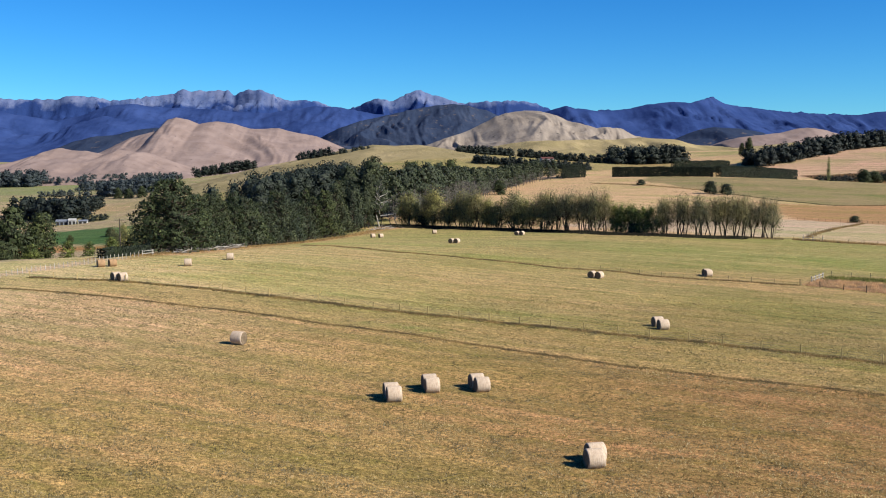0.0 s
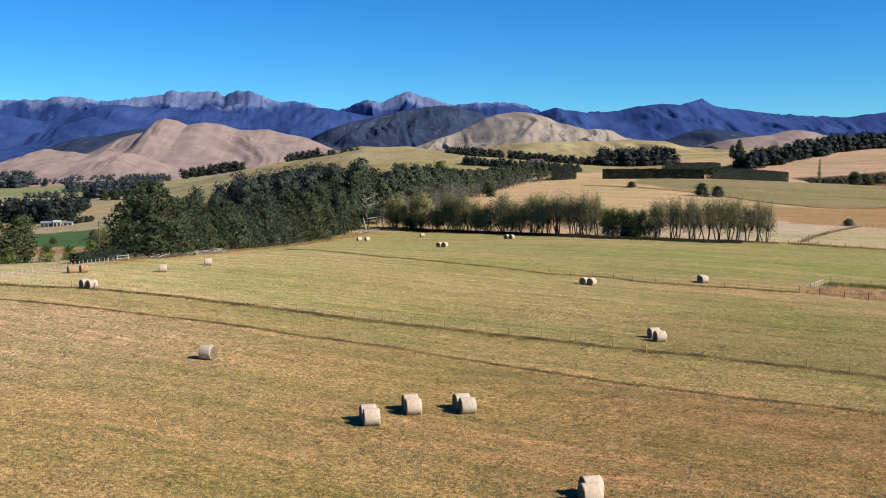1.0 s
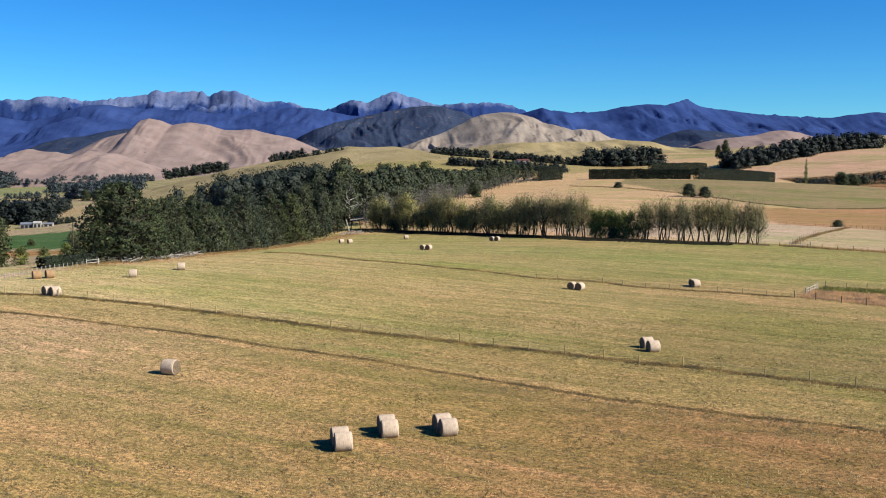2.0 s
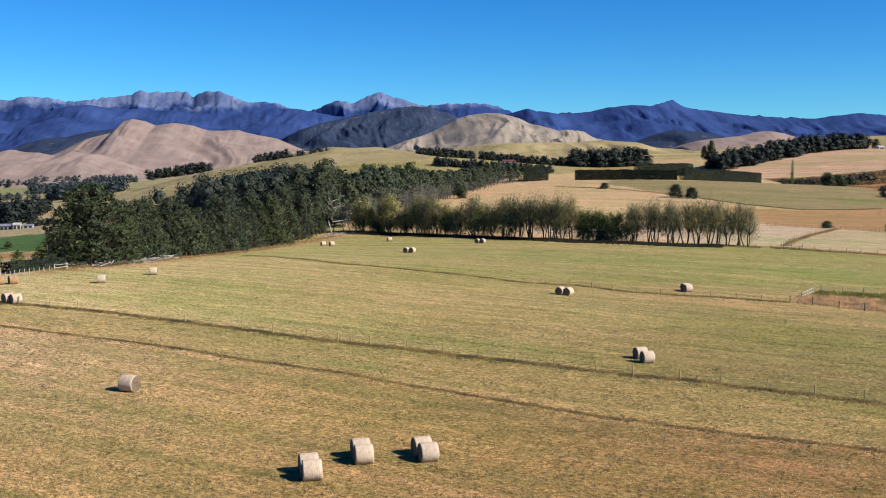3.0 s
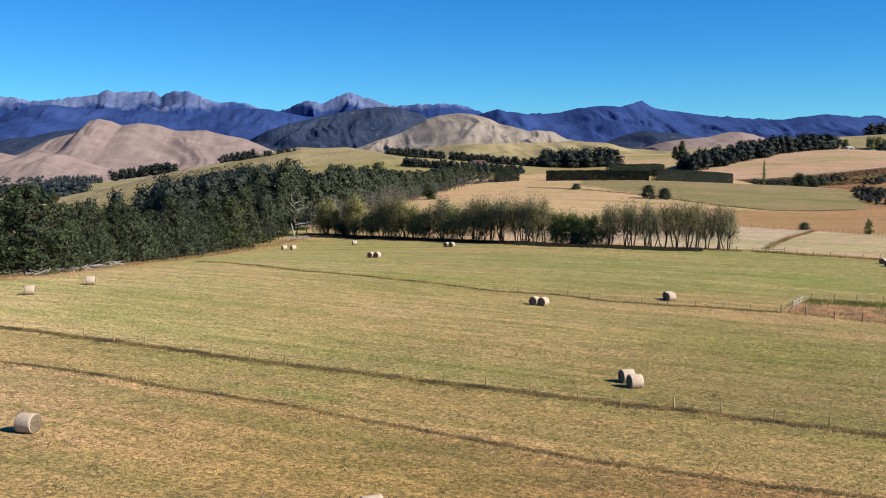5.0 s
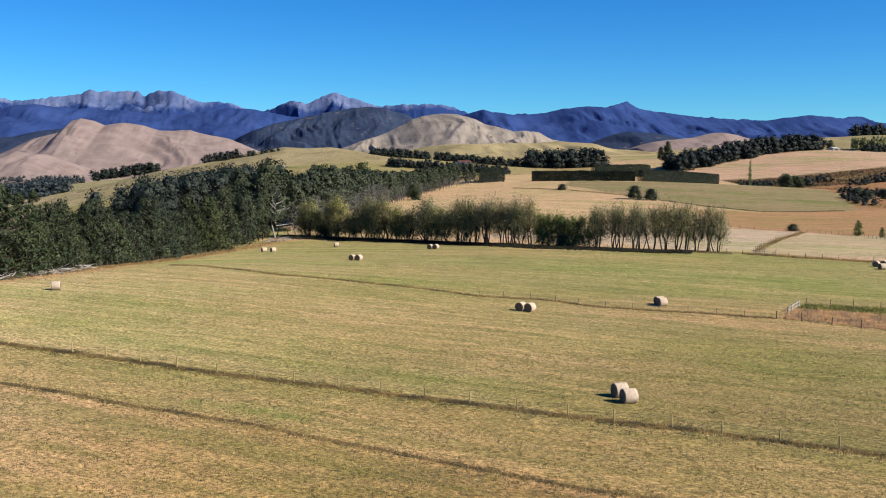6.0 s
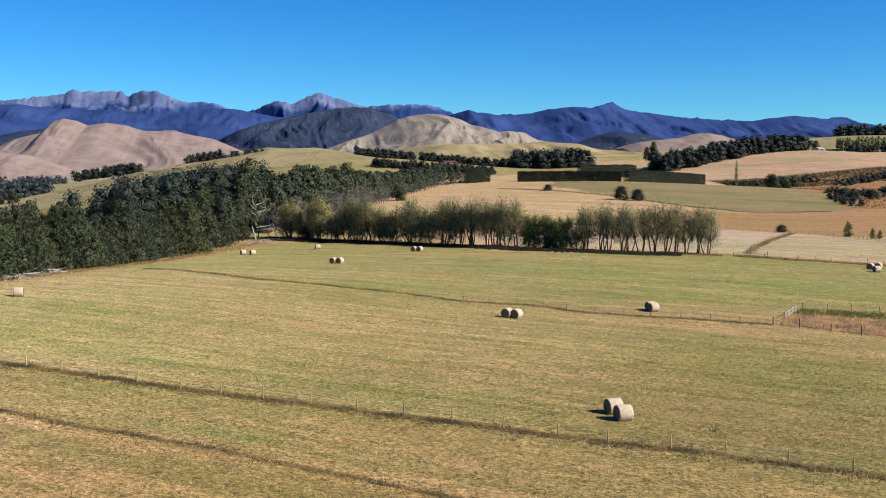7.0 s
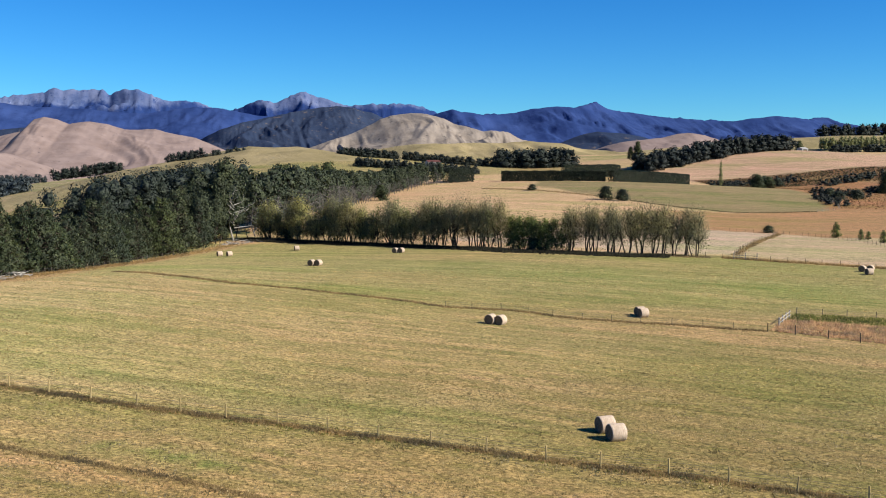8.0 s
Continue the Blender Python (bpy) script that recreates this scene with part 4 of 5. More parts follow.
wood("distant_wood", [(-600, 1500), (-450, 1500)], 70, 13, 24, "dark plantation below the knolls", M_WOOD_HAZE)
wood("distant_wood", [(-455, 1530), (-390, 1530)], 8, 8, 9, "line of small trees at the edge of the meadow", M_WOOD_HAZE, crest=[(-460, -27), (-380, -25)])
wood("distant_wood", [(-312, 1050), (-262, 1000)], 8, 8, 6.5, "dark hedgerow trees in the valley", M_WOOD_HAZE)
wood("scrub_bank", [(-191, 748), (-182, 746), (-172, 744)], 4, 4, 4.6, "dark rounded hedge beside the sheds", slim=0.6)
wood("distant_wood", [(-150, 1010), (-120, 1005), (-86, 1010)], 12, 5, 10, "dark shelterbelt on the grassy valley side", lift=7.0)
wood("distant_wood", [(-43, 925), (-28, 925), (-12, 925)], 8, 4.5, 8, "dark clump on the grassy ridge", lift=5.5)
wood("distant_wood", [(-38, 422), (-28, 432), (-14, 450), (5, 480), (20, 520)], 24, 7, 19.5, "dark wood behind the shelterbelt", M_WOOD_MID, quads=1150, size=0.34, slim=0.36)
wood("distant_wood", [(100, 870), (150, 880), (200, 860), (232, 850)], 10, 4.2, 7.5, "dark wood below the foothills")
wood("distant_wood", [(100, 772), (140, 752), (180, 730)], 10, 4.0, 6.5, "dark trees beyond the paddock")
wood("distant_wood", [(596, 935), (690, 930)], 5, 5, 8, "row of trees on the tan hill")
wood("distant_wood", [(664, 1058), (702, 1058)], 8, 6, 13, "big dark pines on the skyline of the hill", crest=BROW)
wood("distant_wood", [(707, 1058), (790, 1058), (900, 1058)], 8, 6, 14, "big dark pines on the skyline of the hill", crest=BROW)
wood("poplar_row", [(603, 960), (668, 960)], 9, 4.5, 11, "pale green row of slim trees behind the tan hill", material=M_WILLOW, slim=0.22, lift=3.0)
wood("poplar_row", [(676, 960), (740, 960)], 9, 4.5, 12, "pale green row of slim trees behind the tan hill", material=M_WILLOW, slim=0.22, lift=3.0)
wood("distant_wood", [(-4, 925), (12, 925), (26, 925)], 8, 5, 8, "dark clump on the grassy ridge", lift=3.0)
wood("scrub_bank", [(330, 650), (360, 668), (400, 672)], 10, 5, 4, "dark scrub on the gully bank", slim=0.6)
wood("scrub_bank", [(309, 513), (316, 502), (322, 486)], 4, 3.5, 3.8, "dark scrub on the gully bank", slim=0.6)
wood("scrub_bank", [(362, 535), (378, 546), (396, 560)], 8, 4.5, 4.2, "dark scrub on the gully bank", slim=0.6)
wood("scrub_bank", [(400, 640), (440, 656), (470, 660)], 8, 5, 5, "dark scrub on the gully bank", slim=0.6)
wood("scrub_bank", [(281, 440), (290, 470), (296, 484)], 6, 4, 3, "dark scrub on the gully bank", slim=0.6)


def hedge(a, b, tall, thick, label):
    """A clipped hedge: a leafy box with a slightly uneven top, and stems under it."""
    rng = np.random.default_rng(int(abs(a[0])))
    root = new("hedge")
    tagged(root, label, "hedge", group="clipped hedges")
    a, b = np.array(a, float), np.array(b, float)
    ln = np.linalg.norm(b - a)
    w = (b - a) / ln
    nrm = np.array([-w[1], w[0]])
    n = int(ln * tall * (56 if tall > 3 else 210))
    s = rng.uniform(0, ln, n)
    face = rng.choice(3, n, p=(0.5, 0.2, 0.3))
    t = np.where(face == 0, 0, np.where(face == 1, 1, rng.uniform(0, 1, n))) * thick
    z = np.where(face == 2, tall, rng.uniform(0.04, 1, n) * tall) + 0.035 * tall * lattice(s / 3, s * 0, 4)
    xy = a + s[:, None] * w + t[:, None] * nrm
    p = np.c_[xy, z + height(xy[:, 0], xy[:, 1])] + rng.normal(0, 0.026 * tall, (n, 3))
    out = np.where((face == 2)[:, None], (0, 0, 1.0), np.c_[-nrm[0] + 0 * s, -nrm[1] + 0 * s, 0 * s] * np.where(face == 0, 1, -1)[:, None])
    part("foliage", mesh_from("foliage", *leaf_quads(p, out, 0.34 if tall > 3 else 0.2, rng)[:2], M_HEDGE), None, root)
    stems = []
    for d in np.arange(0.5, ln, 1.6):
        q = a + w * d + nrm * thick * 0.5
        z0 = float(height(*q))
        stems.append(limb((q[0], q[1], z0 - 0.3), (q[0], q[1], z0 + tall * 0.8), 0.02 * tall, 0.01 * tall, rng, 0.03, 3, 5))
    part("stems", mesh_from("stems", *joined(stems), M_BARK), None, root)


hedge((240, 619), (306, 651), 7.0, 4, "tall clipped dark green hedge along the paddock")
hedge((247, 732), (294, 742), 8.5, 5, "dark clipped row of trees behind the hedge")
hedge((176, 645), (236, 622), 6.2, 4, "tall clipped dark green hedge along the paddock")
hedge((143, 648), (160, 652), 8.5, 9, "dark dense clipped trees beside the paddock")


# ---- hay bales ----
def bale_template(wrap, ends, label, group):
    """A round bale lying on its side: net-wrapped barrel, two packed ends."""
    R, W = 0.57, 1.03
    root = new("hay_bale")
    tagged(root, label, "hay bale", group=group)
    rng = np.random.default_rng(5)
    nx, na = 13, 40
    prof = [(-W / 2, R - 0.05), (-W / 2 + 0.02, R - 0.015)] + [(-W / 2 + 0.06 + (W - 0.12) * k / (nx - 5), R) for k in range(nx - 4)] + [(W / 2 - 0.02, R - 0.015), (W / 2, R - 0.05)]
    v = []
    for x, r in prof:
        for k in range(na):
            t = 2 * math.pi * k / na
            rr = r * (1 + 0.012 * float(lattice(x * 3 + 9, t * 2.2, 3)) + 0.006 * rng.normal())
            z = rr * math.sin(t)
            z = z if z > -0.9 * R else -0.9 * R + (z + 0.9 * R) * 0.3
            v.append((x, rr * math.cos(t), z + 0.9 * R + 0.02))
    i = np.arange(len(prof) * na).reshape(len(prof), na)
    f = np.stack([i[:-1], np.roll(i[:-1], -1, 1), np.roll(i[1:], -1, 1), i[1:]], -1).reshape(-1, 4)
    part("net_wrap", mesh_from("net_wrap", v, f, wrap, True), None, root)
    for s in (-1, 1):
        pts, faces = [], []
        rings = 7
        for j in range(rings):
            r = (R - 0.045) * (1 - j / rings)
            for k in range(na):
                t = 2 * math.pi * k / na
                z = r * math.sin(t)
                z = z if z > -0.9 * R else -0.9 * R + (z + 0.9 * R) * 0.3
                x = s * (W / 2 - 0.012 + 0.03 * math.sin(min(1, j / 2) * 1.57) + 0.012 * math.sin(5 * j + t) + rng.normal(0, 0.006))
                pts.append((x, r * math.cos(t), z + 0.9 * R + 0.02))
        pts.append((s * (W / 2 - 0.01), 0, 0.9 * R + 0.02))
        for j in range(rings - 1):
            for k in range(na):
                k2 = (k + 1) % na
                faces.append((j * na + k, j * na + k2, (j + 1) * na + k2, (j + 1) * na + k))
        bm = bmesh.new()
        vs = [bm.verts.new(p) for p in pts]
        for q in faces:
            bm.faces.new([vs[a] for a in (q if s > 0 else q[::-1])])
        for k in range(na):
            q = ((rings - 1) * na + k, (rings - 1) * na + (k + 1) % na, len(pts) - 1)
            bm.faces.new([vs[a] for a in (q if s > 0 else q[::-1])])
        part("end_face", bm, ends, root, "packed straw end")
    return root


BALE = bale_template(M_WRAP, M_STRAW_END_SHADED, "round net-wrapped hay bale lying on the mown grass", "hay bales")
PLACED = [False]


def bale(x, y, turn, size=1.0):
    m = Matrix.Translation(on_ground(x, y, -0.03)) @ Matrix.Rotation(radians(turn), 4, 'Z') @ Matrix.Diagonal((size, size, size, 1))
    ob = copy_thing(BALE, m) if PLACED[0] else BALE
    ob.matrix_basis = m
    PLACED[0] = True
    return ob


def bale_pair(x, y, turn, dx, dy):
    bale(x, y, turn)
    bale(x + dx, y + dy, turn + 3)


bale_pair(16.7, 53.1, 6, 0.33, 1.14)
bale_pair(6.0, 67.7, 5, -0.18, 1.18)
bale_pair(8.9, 70.4, 5, -0.12, 1.18)
bale_pair(12.6, 70.6, 9, -0.25, 1.16)
bale(-6.9, 87.6, -24, 1.06)
bale_pair(35.27, 98.5, 5, 0.03, 1.95)
bale_pair(40.2, 144.4, 45, -0.98, 0.45)
bale_pair(59.0, 149.7, 8, 0.1, 1.2)
bale_pair(-25.5, 126.6, 40, -0.92, 0.5)
bale(-20.5, 146.2, 6)
bale(-15.7, 156.9, 4)
bale_pair(26.2, 213.5, 52, -1.15, 0.4)
bale_pair(45.5, 242, 50, -1.15, 0.5)
bale(8.9, 254, 20)
bale(10.9, 252.6, 24)
bale(25.4, 261.4, 8)
bale_pair(116.3, 190.8, 40, 1.75, 0.3)
bale(114.8, 186.8, 0)


# two old bales by the roadside fence
OLD_BALE = bale_template(M_OLDBALE, M_STRAW_END_SHADED, "weathered orange-brown round bale beside the roadside fence", "old bales")
OLD_BALE.matrix_basis = Matrix.Translation(on_ground(-32.4, 144.3, -0.03)) @ Matrix.Rotation(radians(27), 4, 'Z')
copy_thing(OLD_BALE, Matrix.Translation(on_ground(-31.0, 145.2, -0.03)) @ Matrix.Rotation(radians(30), 4, 'Z'))


# ---- fences ----
def fence(line, spacing, tall, thick, label, material, wires=(0.25, 0.55, 0.82), seed=3, lean=1.5, wire_r=0.006, square=True):
    """Posts at even steps, each its own part, with strained wires between them."""
    rng = np.random.default_rng(seed)
    root = new("wire_fence")
    tagged(root, label, "fence")
    bm = bmesh.new()
    bmesh.ops.create_cone(bm, cap_ends=True, segments=6 if square else 8, radius1=thick / 2, radius2=thick * 0.45, depth=tall + 0.3)
    bmesh.ops.translate(bm, vec=(0, 0, tall / 2 - 0.15), verts=bm.verts)
    me = bpy.data.meshes.new("post")
    bm.to_mesh(me)
    bm.free()
    me.materials.append(material)
    spots = []
    for p, nrm, f in along(line, spacing, rng, 0.06):
        x, y, z = on_ground(p[0], p[1])
        ob = part("post", me, None, root)
        ob.matrix_basis = pose(x, y, z, rng.normal(0, lean), rng.normal(0, lean), rng.uniform(0, 360)) @ Matrix.Diagonal((1, 1, rng.uniform(0.93, 1.07), 1))
        spots.append((x, y, z))
    for h in wires:
        v, f = tube([(x, y, z + h * tall) for x, y, z in spots], [wire_r] * len(spots), 3)
        part("wire", mesh_from("wire", v, f, M_WIRE), None, root)
    return root


fence(FENCE, 3.48, 0.86, 0.11, "low wire fence with pale weathered timber posts in dry grass", M_POST)
fence(FAR_FENCE[-5:], 3.4, 0.8, 0.06, "wire fence with grey posts across the pasture", M_POST_GREY, seed=5)
fence([(69, 139.2), (77, 130), (88, 121), (100, 112)], 3.2, 0.95, 0.11, "wire fence with dark posts along the russet grass", M_POST_DARK, seed=15)
fence([(80, 151.5), (88, 146.5), (100, 139), (112, 131)], 3.0, 0.85, 0.09, "wire fence with grey posts beside the wet hollow", M_POST_GREY, seed=6)
fence([(17, 299.5), (33, 279.5), (46, 264.5), (58, 248.5), (69, 234.5), (85, 220.5), (100, 213.8), (104, 209.5), (111, 204), (117.3, 199.5), (123, 194), (140, 181)], 3.0, 0.95, 0.08,
      "boundary wire fence with grey posts below the willows", M_POST_DARK, seed=7)
fence([(105, 212), (107.5, 218.5), (120, 237), (135, 259), (150, 280), (167, 304)], 3.6, 0.95, 0.08, "post and wire fence with grey posts across dry paddocks", M_POST_GREY, seed=8)
fence([(150, 335), (158, 328), (167, 305), (168, 284), (163, 262), (156, 240), (150, 220)], 3.0, 1.0, 0.07, "wire fence along the edge of the tan paddock", M_POST_DARK, seed=9)
fence([(252, 418), (262, 421.5), (270, 429), (280, 447), (294, 476), (308, 503)], 3.5, 1.1, 0.14, "pale post fence round the end of the olive paddock", M_RAIL, seed=17)
fence([(-75, 116), (-43, 128.5), (-40.6, 133.1), (-38.8, 138.8), (-36.7, 144.4), (-34.6, 150.9), (-32.1, 157.6), (-30.2, 161.5)], 1.0, 0.8, 0.09, "roadside fence with close pale posts", M_RAIL, seed=10)
fence([(-31, 163.5), (-26.5, 170.5), (-20, 190), (-16, 210), (-11.5, 230), (-4, 255), (4, 275), (11, 289)], 2.6, 1.0, 0.09, "old wire fence with grey posts along the shelterbelt", M_POST_GREY, seed=11)


# ---- long grass ----
def tufts(name, spots, tall, blades, material, label, seed, lean=0.5, width=0.03):
    """Grass blades standing in tufts on the ground, in one mesh."""
    rng = np.random.default_rng(seed)
    spots = np.asarray(spots, float)
    n = len(spots) * blades
    base = np.repeat(spots, blades, 0) + rng.normal(0, 0.09, (n, 2))
    z = height(base[:, 0], base[:, 1]) - 0.03
    hgt = tall * rng.uniform(0.5, 1.25, n)
    ang = rng.uniform(0, 6.283, n)
    tip = rng.normal(0, lean, (n, 2)) * hgt[:, None]
    wv = np.c_[np.cos(ang), np.sin(ang)] * width * rng.uniform(0.6, 1.4, (n, 1))
    wv[wv[:, 0] < 0] *= -1
    a = np.c_[base - wv, z]
    b = np.c_[base + wv, z]
    c = np.c_[base + tip, z + hgt]
    v = np.stack([a, b, c], 1).reshape(-1, 3)
    soft = np.repeat(np.c_[rng.normal(0, 0.3, n), rng.normal(-0.4, 0.25, n), np.ones(n)], 3, 0)
    me = mesh_from(name, v, np.arange(3 * n).reshape(n, 3), material, normals=soft / np.linalg.norm(soft, axis=1, keepdims=True))
    return tagged(part(name, me, None), label, "grass", kind="stuff")


def strip(line, per_metre, half, rng):
    pts = []
    for p, nrm, f in along(line, 1.0 / per_metre, rng, 0.5):
        pts.append(p + nrm * rng.normal(0, half))
    return np.array(pts)


rg = np.random.default_rng(77)
tufts("long_grass", strip(FENCE, 46, 0.3, rg), 0.15, 6, M_DRYGRASS, "uncut dry brown grass along the fence", 1, 0.7, 0.022)
tufts("long_grass", strip(FENCE, 14, 0.5, rg), 0.12, 6, M_GREENGRASS, "green grass along the fence", 2, 0.4)
tufts("long_grass", strip(FENCE, 26, 0.15, rg), 0.18, 6, M_THATCH, "dark brown thatch at the foot of the fence", 31, 0.45, 0.03)
tufts("long_grass", strip(MARGIN, 15, 0.13, rg), 0.11, 6, M_THATCH, "dark brown thatch along the mown margin", 32, 0.45, 0.03)
tufts("long_grass", strip(MARGIN, 28, 0.2, rg), 0.1, 6, M_DRYGRASS, "uncut dry brown grass along the mown margin", 3, 0.5)
tufts("long_grass", strip(FAR_FENCE, 24, 0.35, rg), 0.24, 6, M_DRYGRASS, "uncut dry grass across the pasture", 4, 0.4)
tufts("long_grass", strip([(102, 213), (111, 204), (123, 194), (140, 181)], 25, 0.5, rg), 0.5, 6, M_DRYGRASS, "dry grass along the boundary fence", 5, 0.4)
tufts("long_grass", strip([(17, 297), (33, 279), (46, 264), (69, 234), (85, 220.5), (100, 213.8)], 25, 1.2, rg), 0.4, 5, M_DRYGRASS, "dry grass under the willow row", 6, 0.4)
tufts("long_grass", strip([(-31, 162.5), (-26.5, 169.5), (-20, 189), (-16, 209), (-11.5, 229), (-4, 253), (4, 273), (12, 288)], 16, 1.4, rg), 0.4, 6, M_DRYGRASS, "dry grass along the shelterbelt", 7, 0.4)
# This strip of grass doubles as the dark shadow band before the willows.
tufts("rank_grass", strip([(14, 297.5), (30, 279), (43, 263.5), (55.5, 247.5), (66, 233.5), (82, 219.5), (92, 215)], 60, 1.0, rg), 0.55, 6, M_SHADOW_GROWTH, "dark rank undergrowth in front of the willow row", 21, 0.4, 0.08)


def mown(n, y0, y1, skew, rng):
    """Spots over the mown field between two depths, thinner where the far end begins."""
    y = y0 + (y1 - y0) * rng.random(n) ** skew
    x = rng.uniform(np.maximum(-0.34 * y, -31), 4 + 0.6 * y)
    u, v = x * 0.839 - y * 0.545, x * 0.545 + y * 0.839
    streak = fbm(u / 26, v / 1.7, 3, 31) + 0.5 * fbm(x / 3, y / 3, 2, 32)
    return np.c_[x, y], streak + rng.normal(0, 0.45, n) + 0.4 * np.clip((4 - x) / 24, 0, 1)


spots, streak = mown(108000, 44, 118, 1.25, rg)
tufts("stubble", spots[streak > -0.1], 0.11, 3, M_STUBBLE, "cut pale stubble standing over the field", 22, 0.75, 0.04)
tufts("stubble", spots[streak < -0.35], 0.10, 3, M_AFTERMATH, "dark green and brown regrowth between the cut stubble", 23, 0.6, 0.045)
spots, streak = mown(34000, 118, 205, 1.15, rg)
tufts("stubble", spots[streak > 0.25], 0.13, 2, M_STUBBLE, "cut pale stubble standing over the field", 24, 0.75, 0.06)
tufts("stubble", spots[streak < -0.75], 0.11, 2, M_AFTERMATH, "dark green and brown regrowth between the cut stubble", 25, 0.6, 0.06)
hollow = np.c_[rg.uniform(69, 112, 16000), rg.uniform(110, 153, 16000)]
wet = inside(hollow[:, 0], hollow[:, 1], [(69.5, 139.3), (79.8, 151.2), (88, 146), (112, 130.5), (100, 113), (88, 122), (77, 131)])
low = hollow[:, 1] < 151 - 0.62 * (hollow[:, 0] - 72) - 2.5
tufts("tussock_grass", hollow[wet & low], 0.38, 8, M_REDGRASS, "russet tussock grass in the wet hollow", 8, 0.5, 0.03)
tufts("rushes", hollow[wet & ~low], 0.32, 7, M_GREENGRASS, "dark green rushes in the wet hollow", 9, 0.35, 0.04)


# ---- valley buildings, track and roadside ----
def box(bm, x0, x1, y0, y1, z0, z1):
    m = Matrix.Translation(((x0 + x1) / 2, (y0 + y1) / 2, (z0 + z1) / 2)) @ Matrix.Diagonal((x1 - x0, y1 - y0, z1 - z0, 1))
    bmesh.ops.create_cube(bm, size=1, matrix=m)


M_WHITE = simple("white_painted_boards", (0.266, 0.266, 0.259), (0.385, 0.385, 0.378), 4.0)
M_TIN = simple("grey_corrugated_iron", (0.112, 0.126, 0.154), (0.189, 0.21, 0.245), 3.0, rough=0.5)
M_REDROOF = simple("red_iron_roof", (0.085, 0.035, 0.028), (0.12, 0.05, 0.04), 3.0, rough=0.6)
M_BAY_SHADE = simple("bay_shade", (0.014, 0.014, 0.014), (0.035, 0.035, 0.035), 3.0)


def shed(x, y, turn, ln, wd, hi, roof, wall, label, bays=3, name="farm_shed"):
    """A gabled shed: walls, two roof slopes with an overhang, dark panels as shaded door bays."""
    root = new(name)
    tagged(root, label, "building")
    root.matrix_basis = Matrix.Translation(on_ground(x, y, -0.2)) @ Matrix.Rotation(radians(turn), 4, 'Z')
    bm = bmesh.new()
    ridge = hi * 1.35
    prof = [(-wd / 2, 0), (wd / 2, 0), (wd / 2, hi), (0, ridge), (-wd / 2, hi)]
    ends = []
    for s in (-ln / 2, ln / 2):
        ends.append([bm.verts.new((s, py, pz)) for py, pz in prof])
    bm.faces.new(ends[0][::-1])
    bm.faces.new(ends[1])
    for k in range(5):
        bm.faces.new((ends[0][k], ends[0][(k + 1) % 5], ends[1][(k + 1) % 5], ends[1][k]))
    part("walls", bm, wall, root)
    for s in (-1, 1):
        bm = bmesh.new()
        q = [(-ln / 2 - 0.3, 0, ridge + 0.05), (ln / 2 + 0.3, 0, ridge + 0.05), (ln / 2 + 0.3, s * (wd / 2 + 0.4), hi - 0.1), (-ln / 2 - 0.3, s * (wd / 2 + 0.4), hi - 0.1)]
        lo = [bm.verts.new(p) for p in q]
        up = [bm.verts.new((p[0], p[1], p[2] + 0.12)) for p in q]
        bm.faces.new(lo)
        bm.faces.new(up[::-1])
        for k in range(4):
            bm.faces.new((lo[k], up[k], up[(k + 1) % 4], lo[(k + 1) % 4]))
        bmesh.ops.recalc_face_normals(bm, faces=bm.faces)
        part("roof_slope", bm, roof, root)
    # near-black panels on the wall, painted as the shade inside open bays
    for k in range(bays):
        bm = bmesh.new()
        cx = -ln / 2 + ln * (k + 0.5) / bays
        box(bm, cx - ln / bays * 0.33, cx + ln / bays * 0.33, -wd / 2 - 0.04, -wd / 2 + 0.02, 0, hi * 0.78)
        part("door", bm, M_BAY_SHADE, root, "dark panel painted as the shade of an open bay")
    return root


shed(-203, 737, 6, 8, 7, 3.0, M_TIN, M_TIN, "long grey iron farm shed on the valley floor", 3)
shed(-195.5, 735.5, 6, 5, 6, 3.2, M_WHITE, M_WHITE, "white farm shed on the valley floor", 2)
shed(-188.5, 737, 6, 6, 6, 2.0, M_TIN, M_WHITE, "low open lean-to beside the sheds", 2)
shed(527, 878, 20, 8, 6, 3, M_WHITE, M_WHITE, "small white hut on the tan hill", 1)
shed(163, 800, 10, 10, 7, 3.6, M_REDROOF, M_WHITE, "farmhouse with a red iron roof among dark trees", 3, "farmhouse")


def power_pole(x, y, tall):
    root = new("power_pole")
    tagged(root, "grey timber power pole with a crossarm", "pole")
    root.matrix_basis = Matrix.Translation(on_ground(x, y, -0.3))
    part("pole", mesh_from("pole", *tube([(0, 0, 0), (0, 0, tall / 2), (0, 0, tall)], [0.16, 0.14, 0.11], 8), M_POST_DARK, True), None, root)
    bm = bmesh.new()
    box(bm, -1.1, 1.1, -0.06, 0.06, tall - 0.5, tall - 0.36)
    arm = part("crossarm", bm, M_POST_DARK, root)
    for cx in (-1.0, -0.45, 0.45, 1.0):
        bm = bmesh.new()
        bmesh.ops.create_cone(bm, cap_ends=True, segments=8, radius1=0.05, radius2=0.03, depth=0.18, matrix=Matrix.Translation((cx, 0, tall - 0.27)))
        part("insulator", bm, M_WHITE, arm, "white insulator")


power_pole(-53.4, 250, 9.8)


# a low clipped hedge, added in place of the dark bank at the track's end
hedge((-35.2, 158.6), (-30.0, 168.4), 1.45, 1.6, "low dark hedge in place of a dark bank beside the track")

tufts("sedge_bank", strip([(187, 510), (204, 452), (216, 423), (236, 419), (252, 418)], 7, 0.8, rg), 0.35, 6, M_SEDGE, "dark sedge along the paddock ditch", 12, 0.5, 0.09)
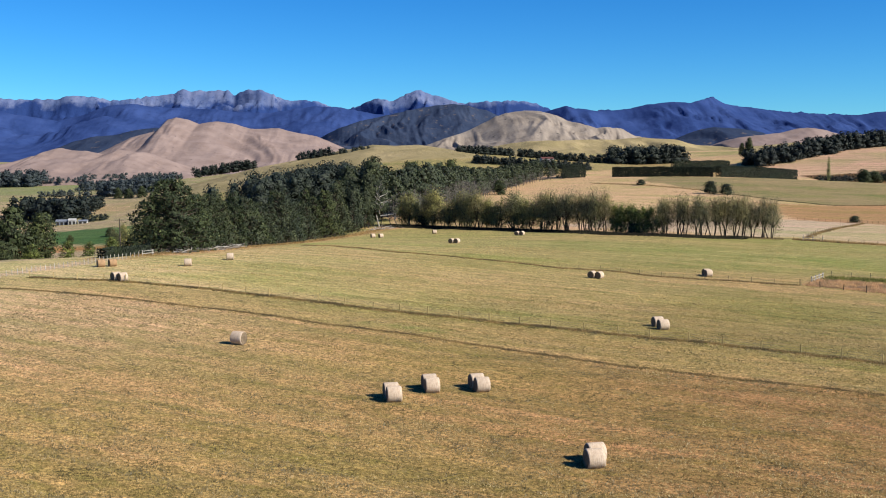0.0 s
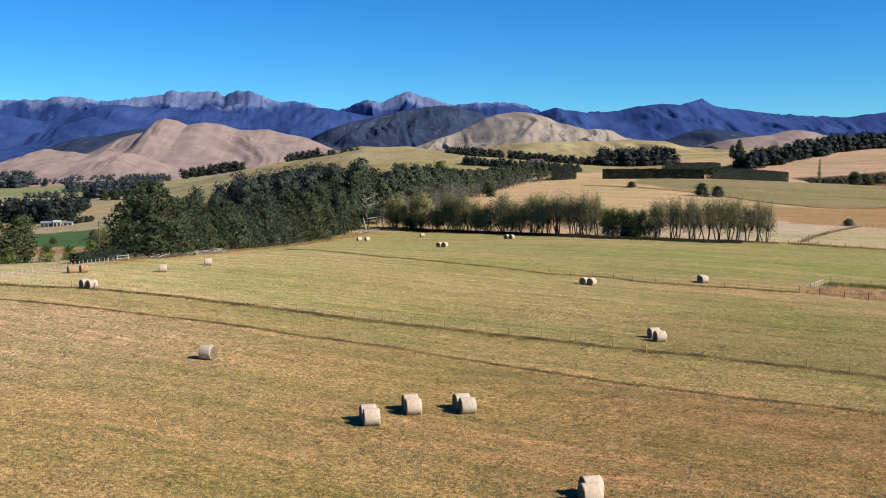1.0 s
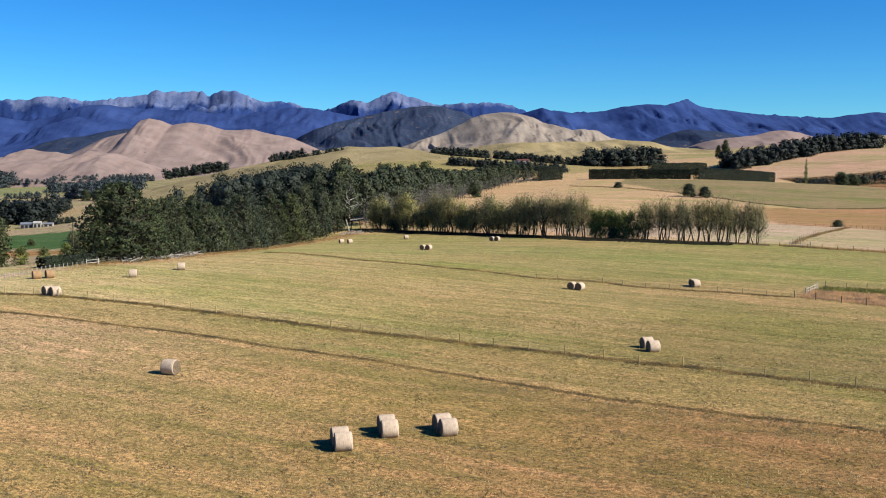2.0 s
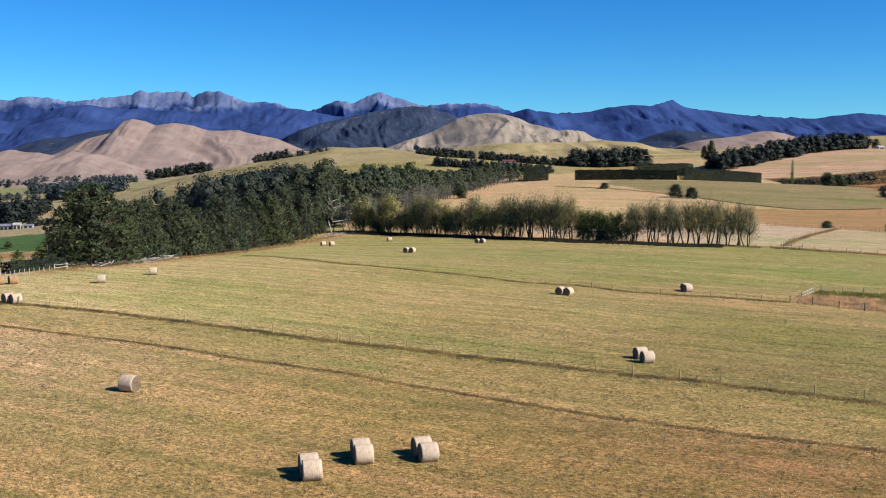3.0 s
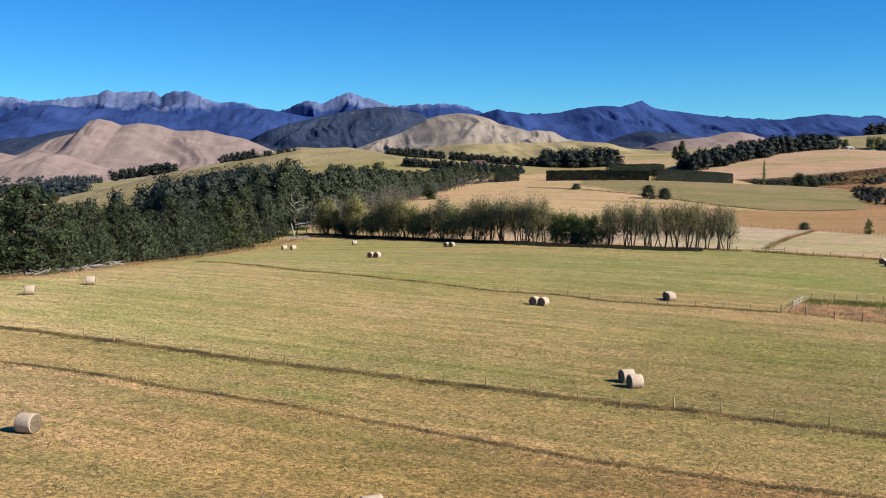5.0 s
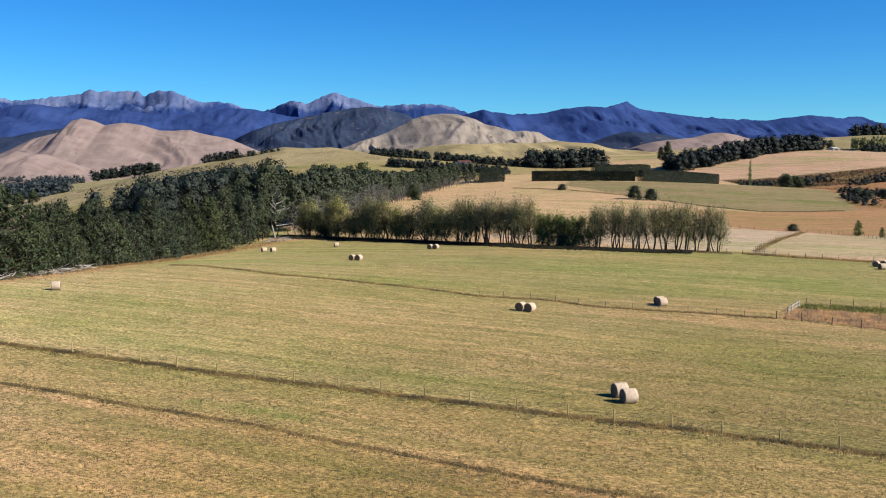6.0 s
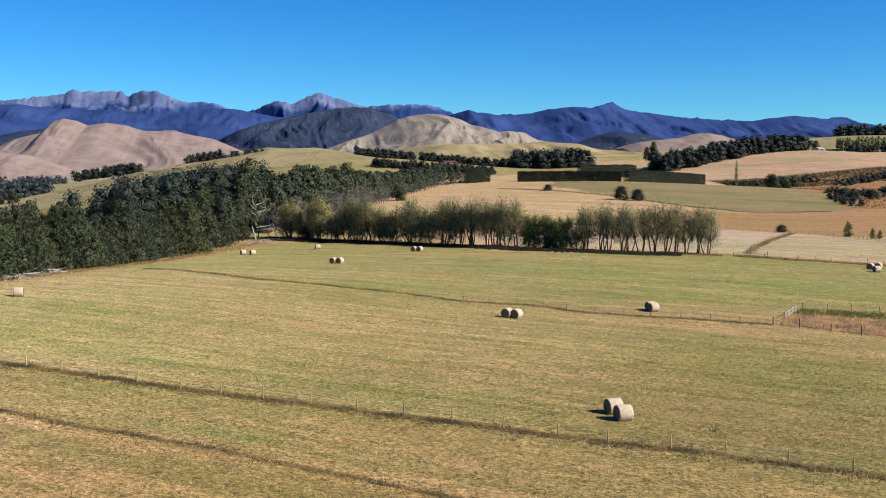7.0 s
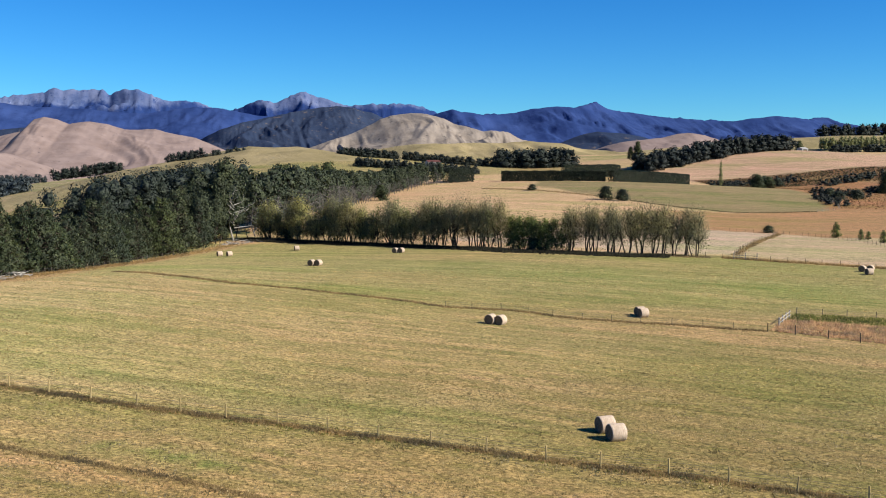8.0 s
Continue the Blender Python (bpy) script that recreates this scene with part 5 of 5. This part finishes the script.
tufts("sedge_bank", strip([(150, 590), (170, 556), (187, 511)], 6, 1.2, rg), 0.5, 6, M_DRYGRASS, "rough dry grass along the paddock bank", 13, 0.5, 0.09)
tufts("long_grass", strip([(107, 217), (135, 258), (167, 303)], 6, 0.5, rg), 0.35, 6, M_DRYGRASS, "rough dark grass along the paddock fence", 14, 0.5, 0.06)


def rail_fence(x, y, turn, bays, label, tall=0.98):
    """A short run of pale timber rails on posts, as round a small yard."""
    root = new("rail_fence")
    tagged(root, label, "fence")
    root.matrix_basis = Matrix.Translation(on_ground(x, y, -0.05)) @ Matrix.Rotation(radians(turn), 4, 'Z')
    for k in range(bays + 1):
        bm = bmesh.new()
        box(bm, k * 2.1 - 0.06, k * 2.1 + 0.06, -0.06, 0.06, -0.3, tall)
        bmesh.ops.bevel(bm, geom=bm.edges, offset=0.015, segments=1, affect='EDGES')
        part("post", bm, M_RAIL, root)
    for z in (0.42, 0.82):
        bm = bmesh.new()
        box(bm, -0.15, bays * 2.1 + 0.15, -0.13, -0.085, z - 0.035, z + 0.035)
        part("rail", bm, M_RAIL, root)
    return root


gs = np.c_[rg.uniform(332, 560, 9000), rg.uniform(600, 706, 9000)]
gs = gs[inside(gs[:, 0], gs[:, 1], [(330, 642), (345, 640), (420, 655), (520, 600), (560, 600), (560, 690), (420, 704), (338, 710)])]
tufts("bracken", gs[::2], 0.9, 6, M_SEDGE, "dark brown bracken and rough grass on the gully side", 41, 0.6, 0.35)
tufts("bracken", gs[1::2], 0.7, 6, M_RUSSET, "russet bracken and rough grass on the gully side", 42, 0.6, 0.35)
gs = np.c_[rg.uniform(264, 400, 4000), rg.uniform(400, 640, 4000)]
gs = gs[inside(gs[:, 0], gs[:, 1], [(268, 424), (400, 400), (400, 640), (345, 636), (310, 502)])]
tufts("bracken", gs, 0.45, 6, M_RUSSET, "russet rough grass on the slope below the paddock", 43, 0.6, 0.25)


rail_fence(72.6, 142.9, 49, 3, "bleached grey timber rails beside the wet hollow")
rail_fence(103.3, 211.0, -40, 2, "grey timber gate rails at the paddock corner", 1.4)
rail_fence(-30.4, 163.0, 50, 1, "pale timber rails at the corner of the field")


def branch_heap(x, y, size, seed):
    """Bleached fallen branches lying in a low heap."""
    rng = np.random.default_rng(seed)
    z = float(height(x, y))
    pieces = []
    for _ in range(26):
        c = np.array([x, y, z]) + rng.normal(0, 1, 3) * (size, size, 0.0) + (0, 0, abs(rng.normal(0, 0.3)))
        t = rng.uniform(0, 6.283)
        d = np.array([math.cos(t), math.sin(t), rng.normal(0, 0.18)]) * rng.uniform(0.5, 1.7)
        pieces.append(limb(c - d, c + d, rng.uniform(0.05, 0.11), 0.025, rng, 0.08, 4, 5))
    ob = part("branch_heap", mesh_from("branch_heap", *joined(pieces), M_DEAD, True), None)
    tagged(ob, "bleached fallen branches heaped below the shelterbelt", "branches")


for k, (bx, by, bs) in enumerate(((-25.2, 171.5, 1.2), (-23.6, 176.5, 1.4), (-21.8, 181.5, 1.3), (-20.5, 186.5, 1.0), (15.2, 291.5, 1.8), (12.2, 288.0, 1.4), (-19.2, 196, 0.9))):
    branch_heap(bx, by, bs, 40 + k)

for root, used in KINDS.values():
    if not used:
        for o in (*root.children_recursive, root):
            bpy.data.objects.remove(o)
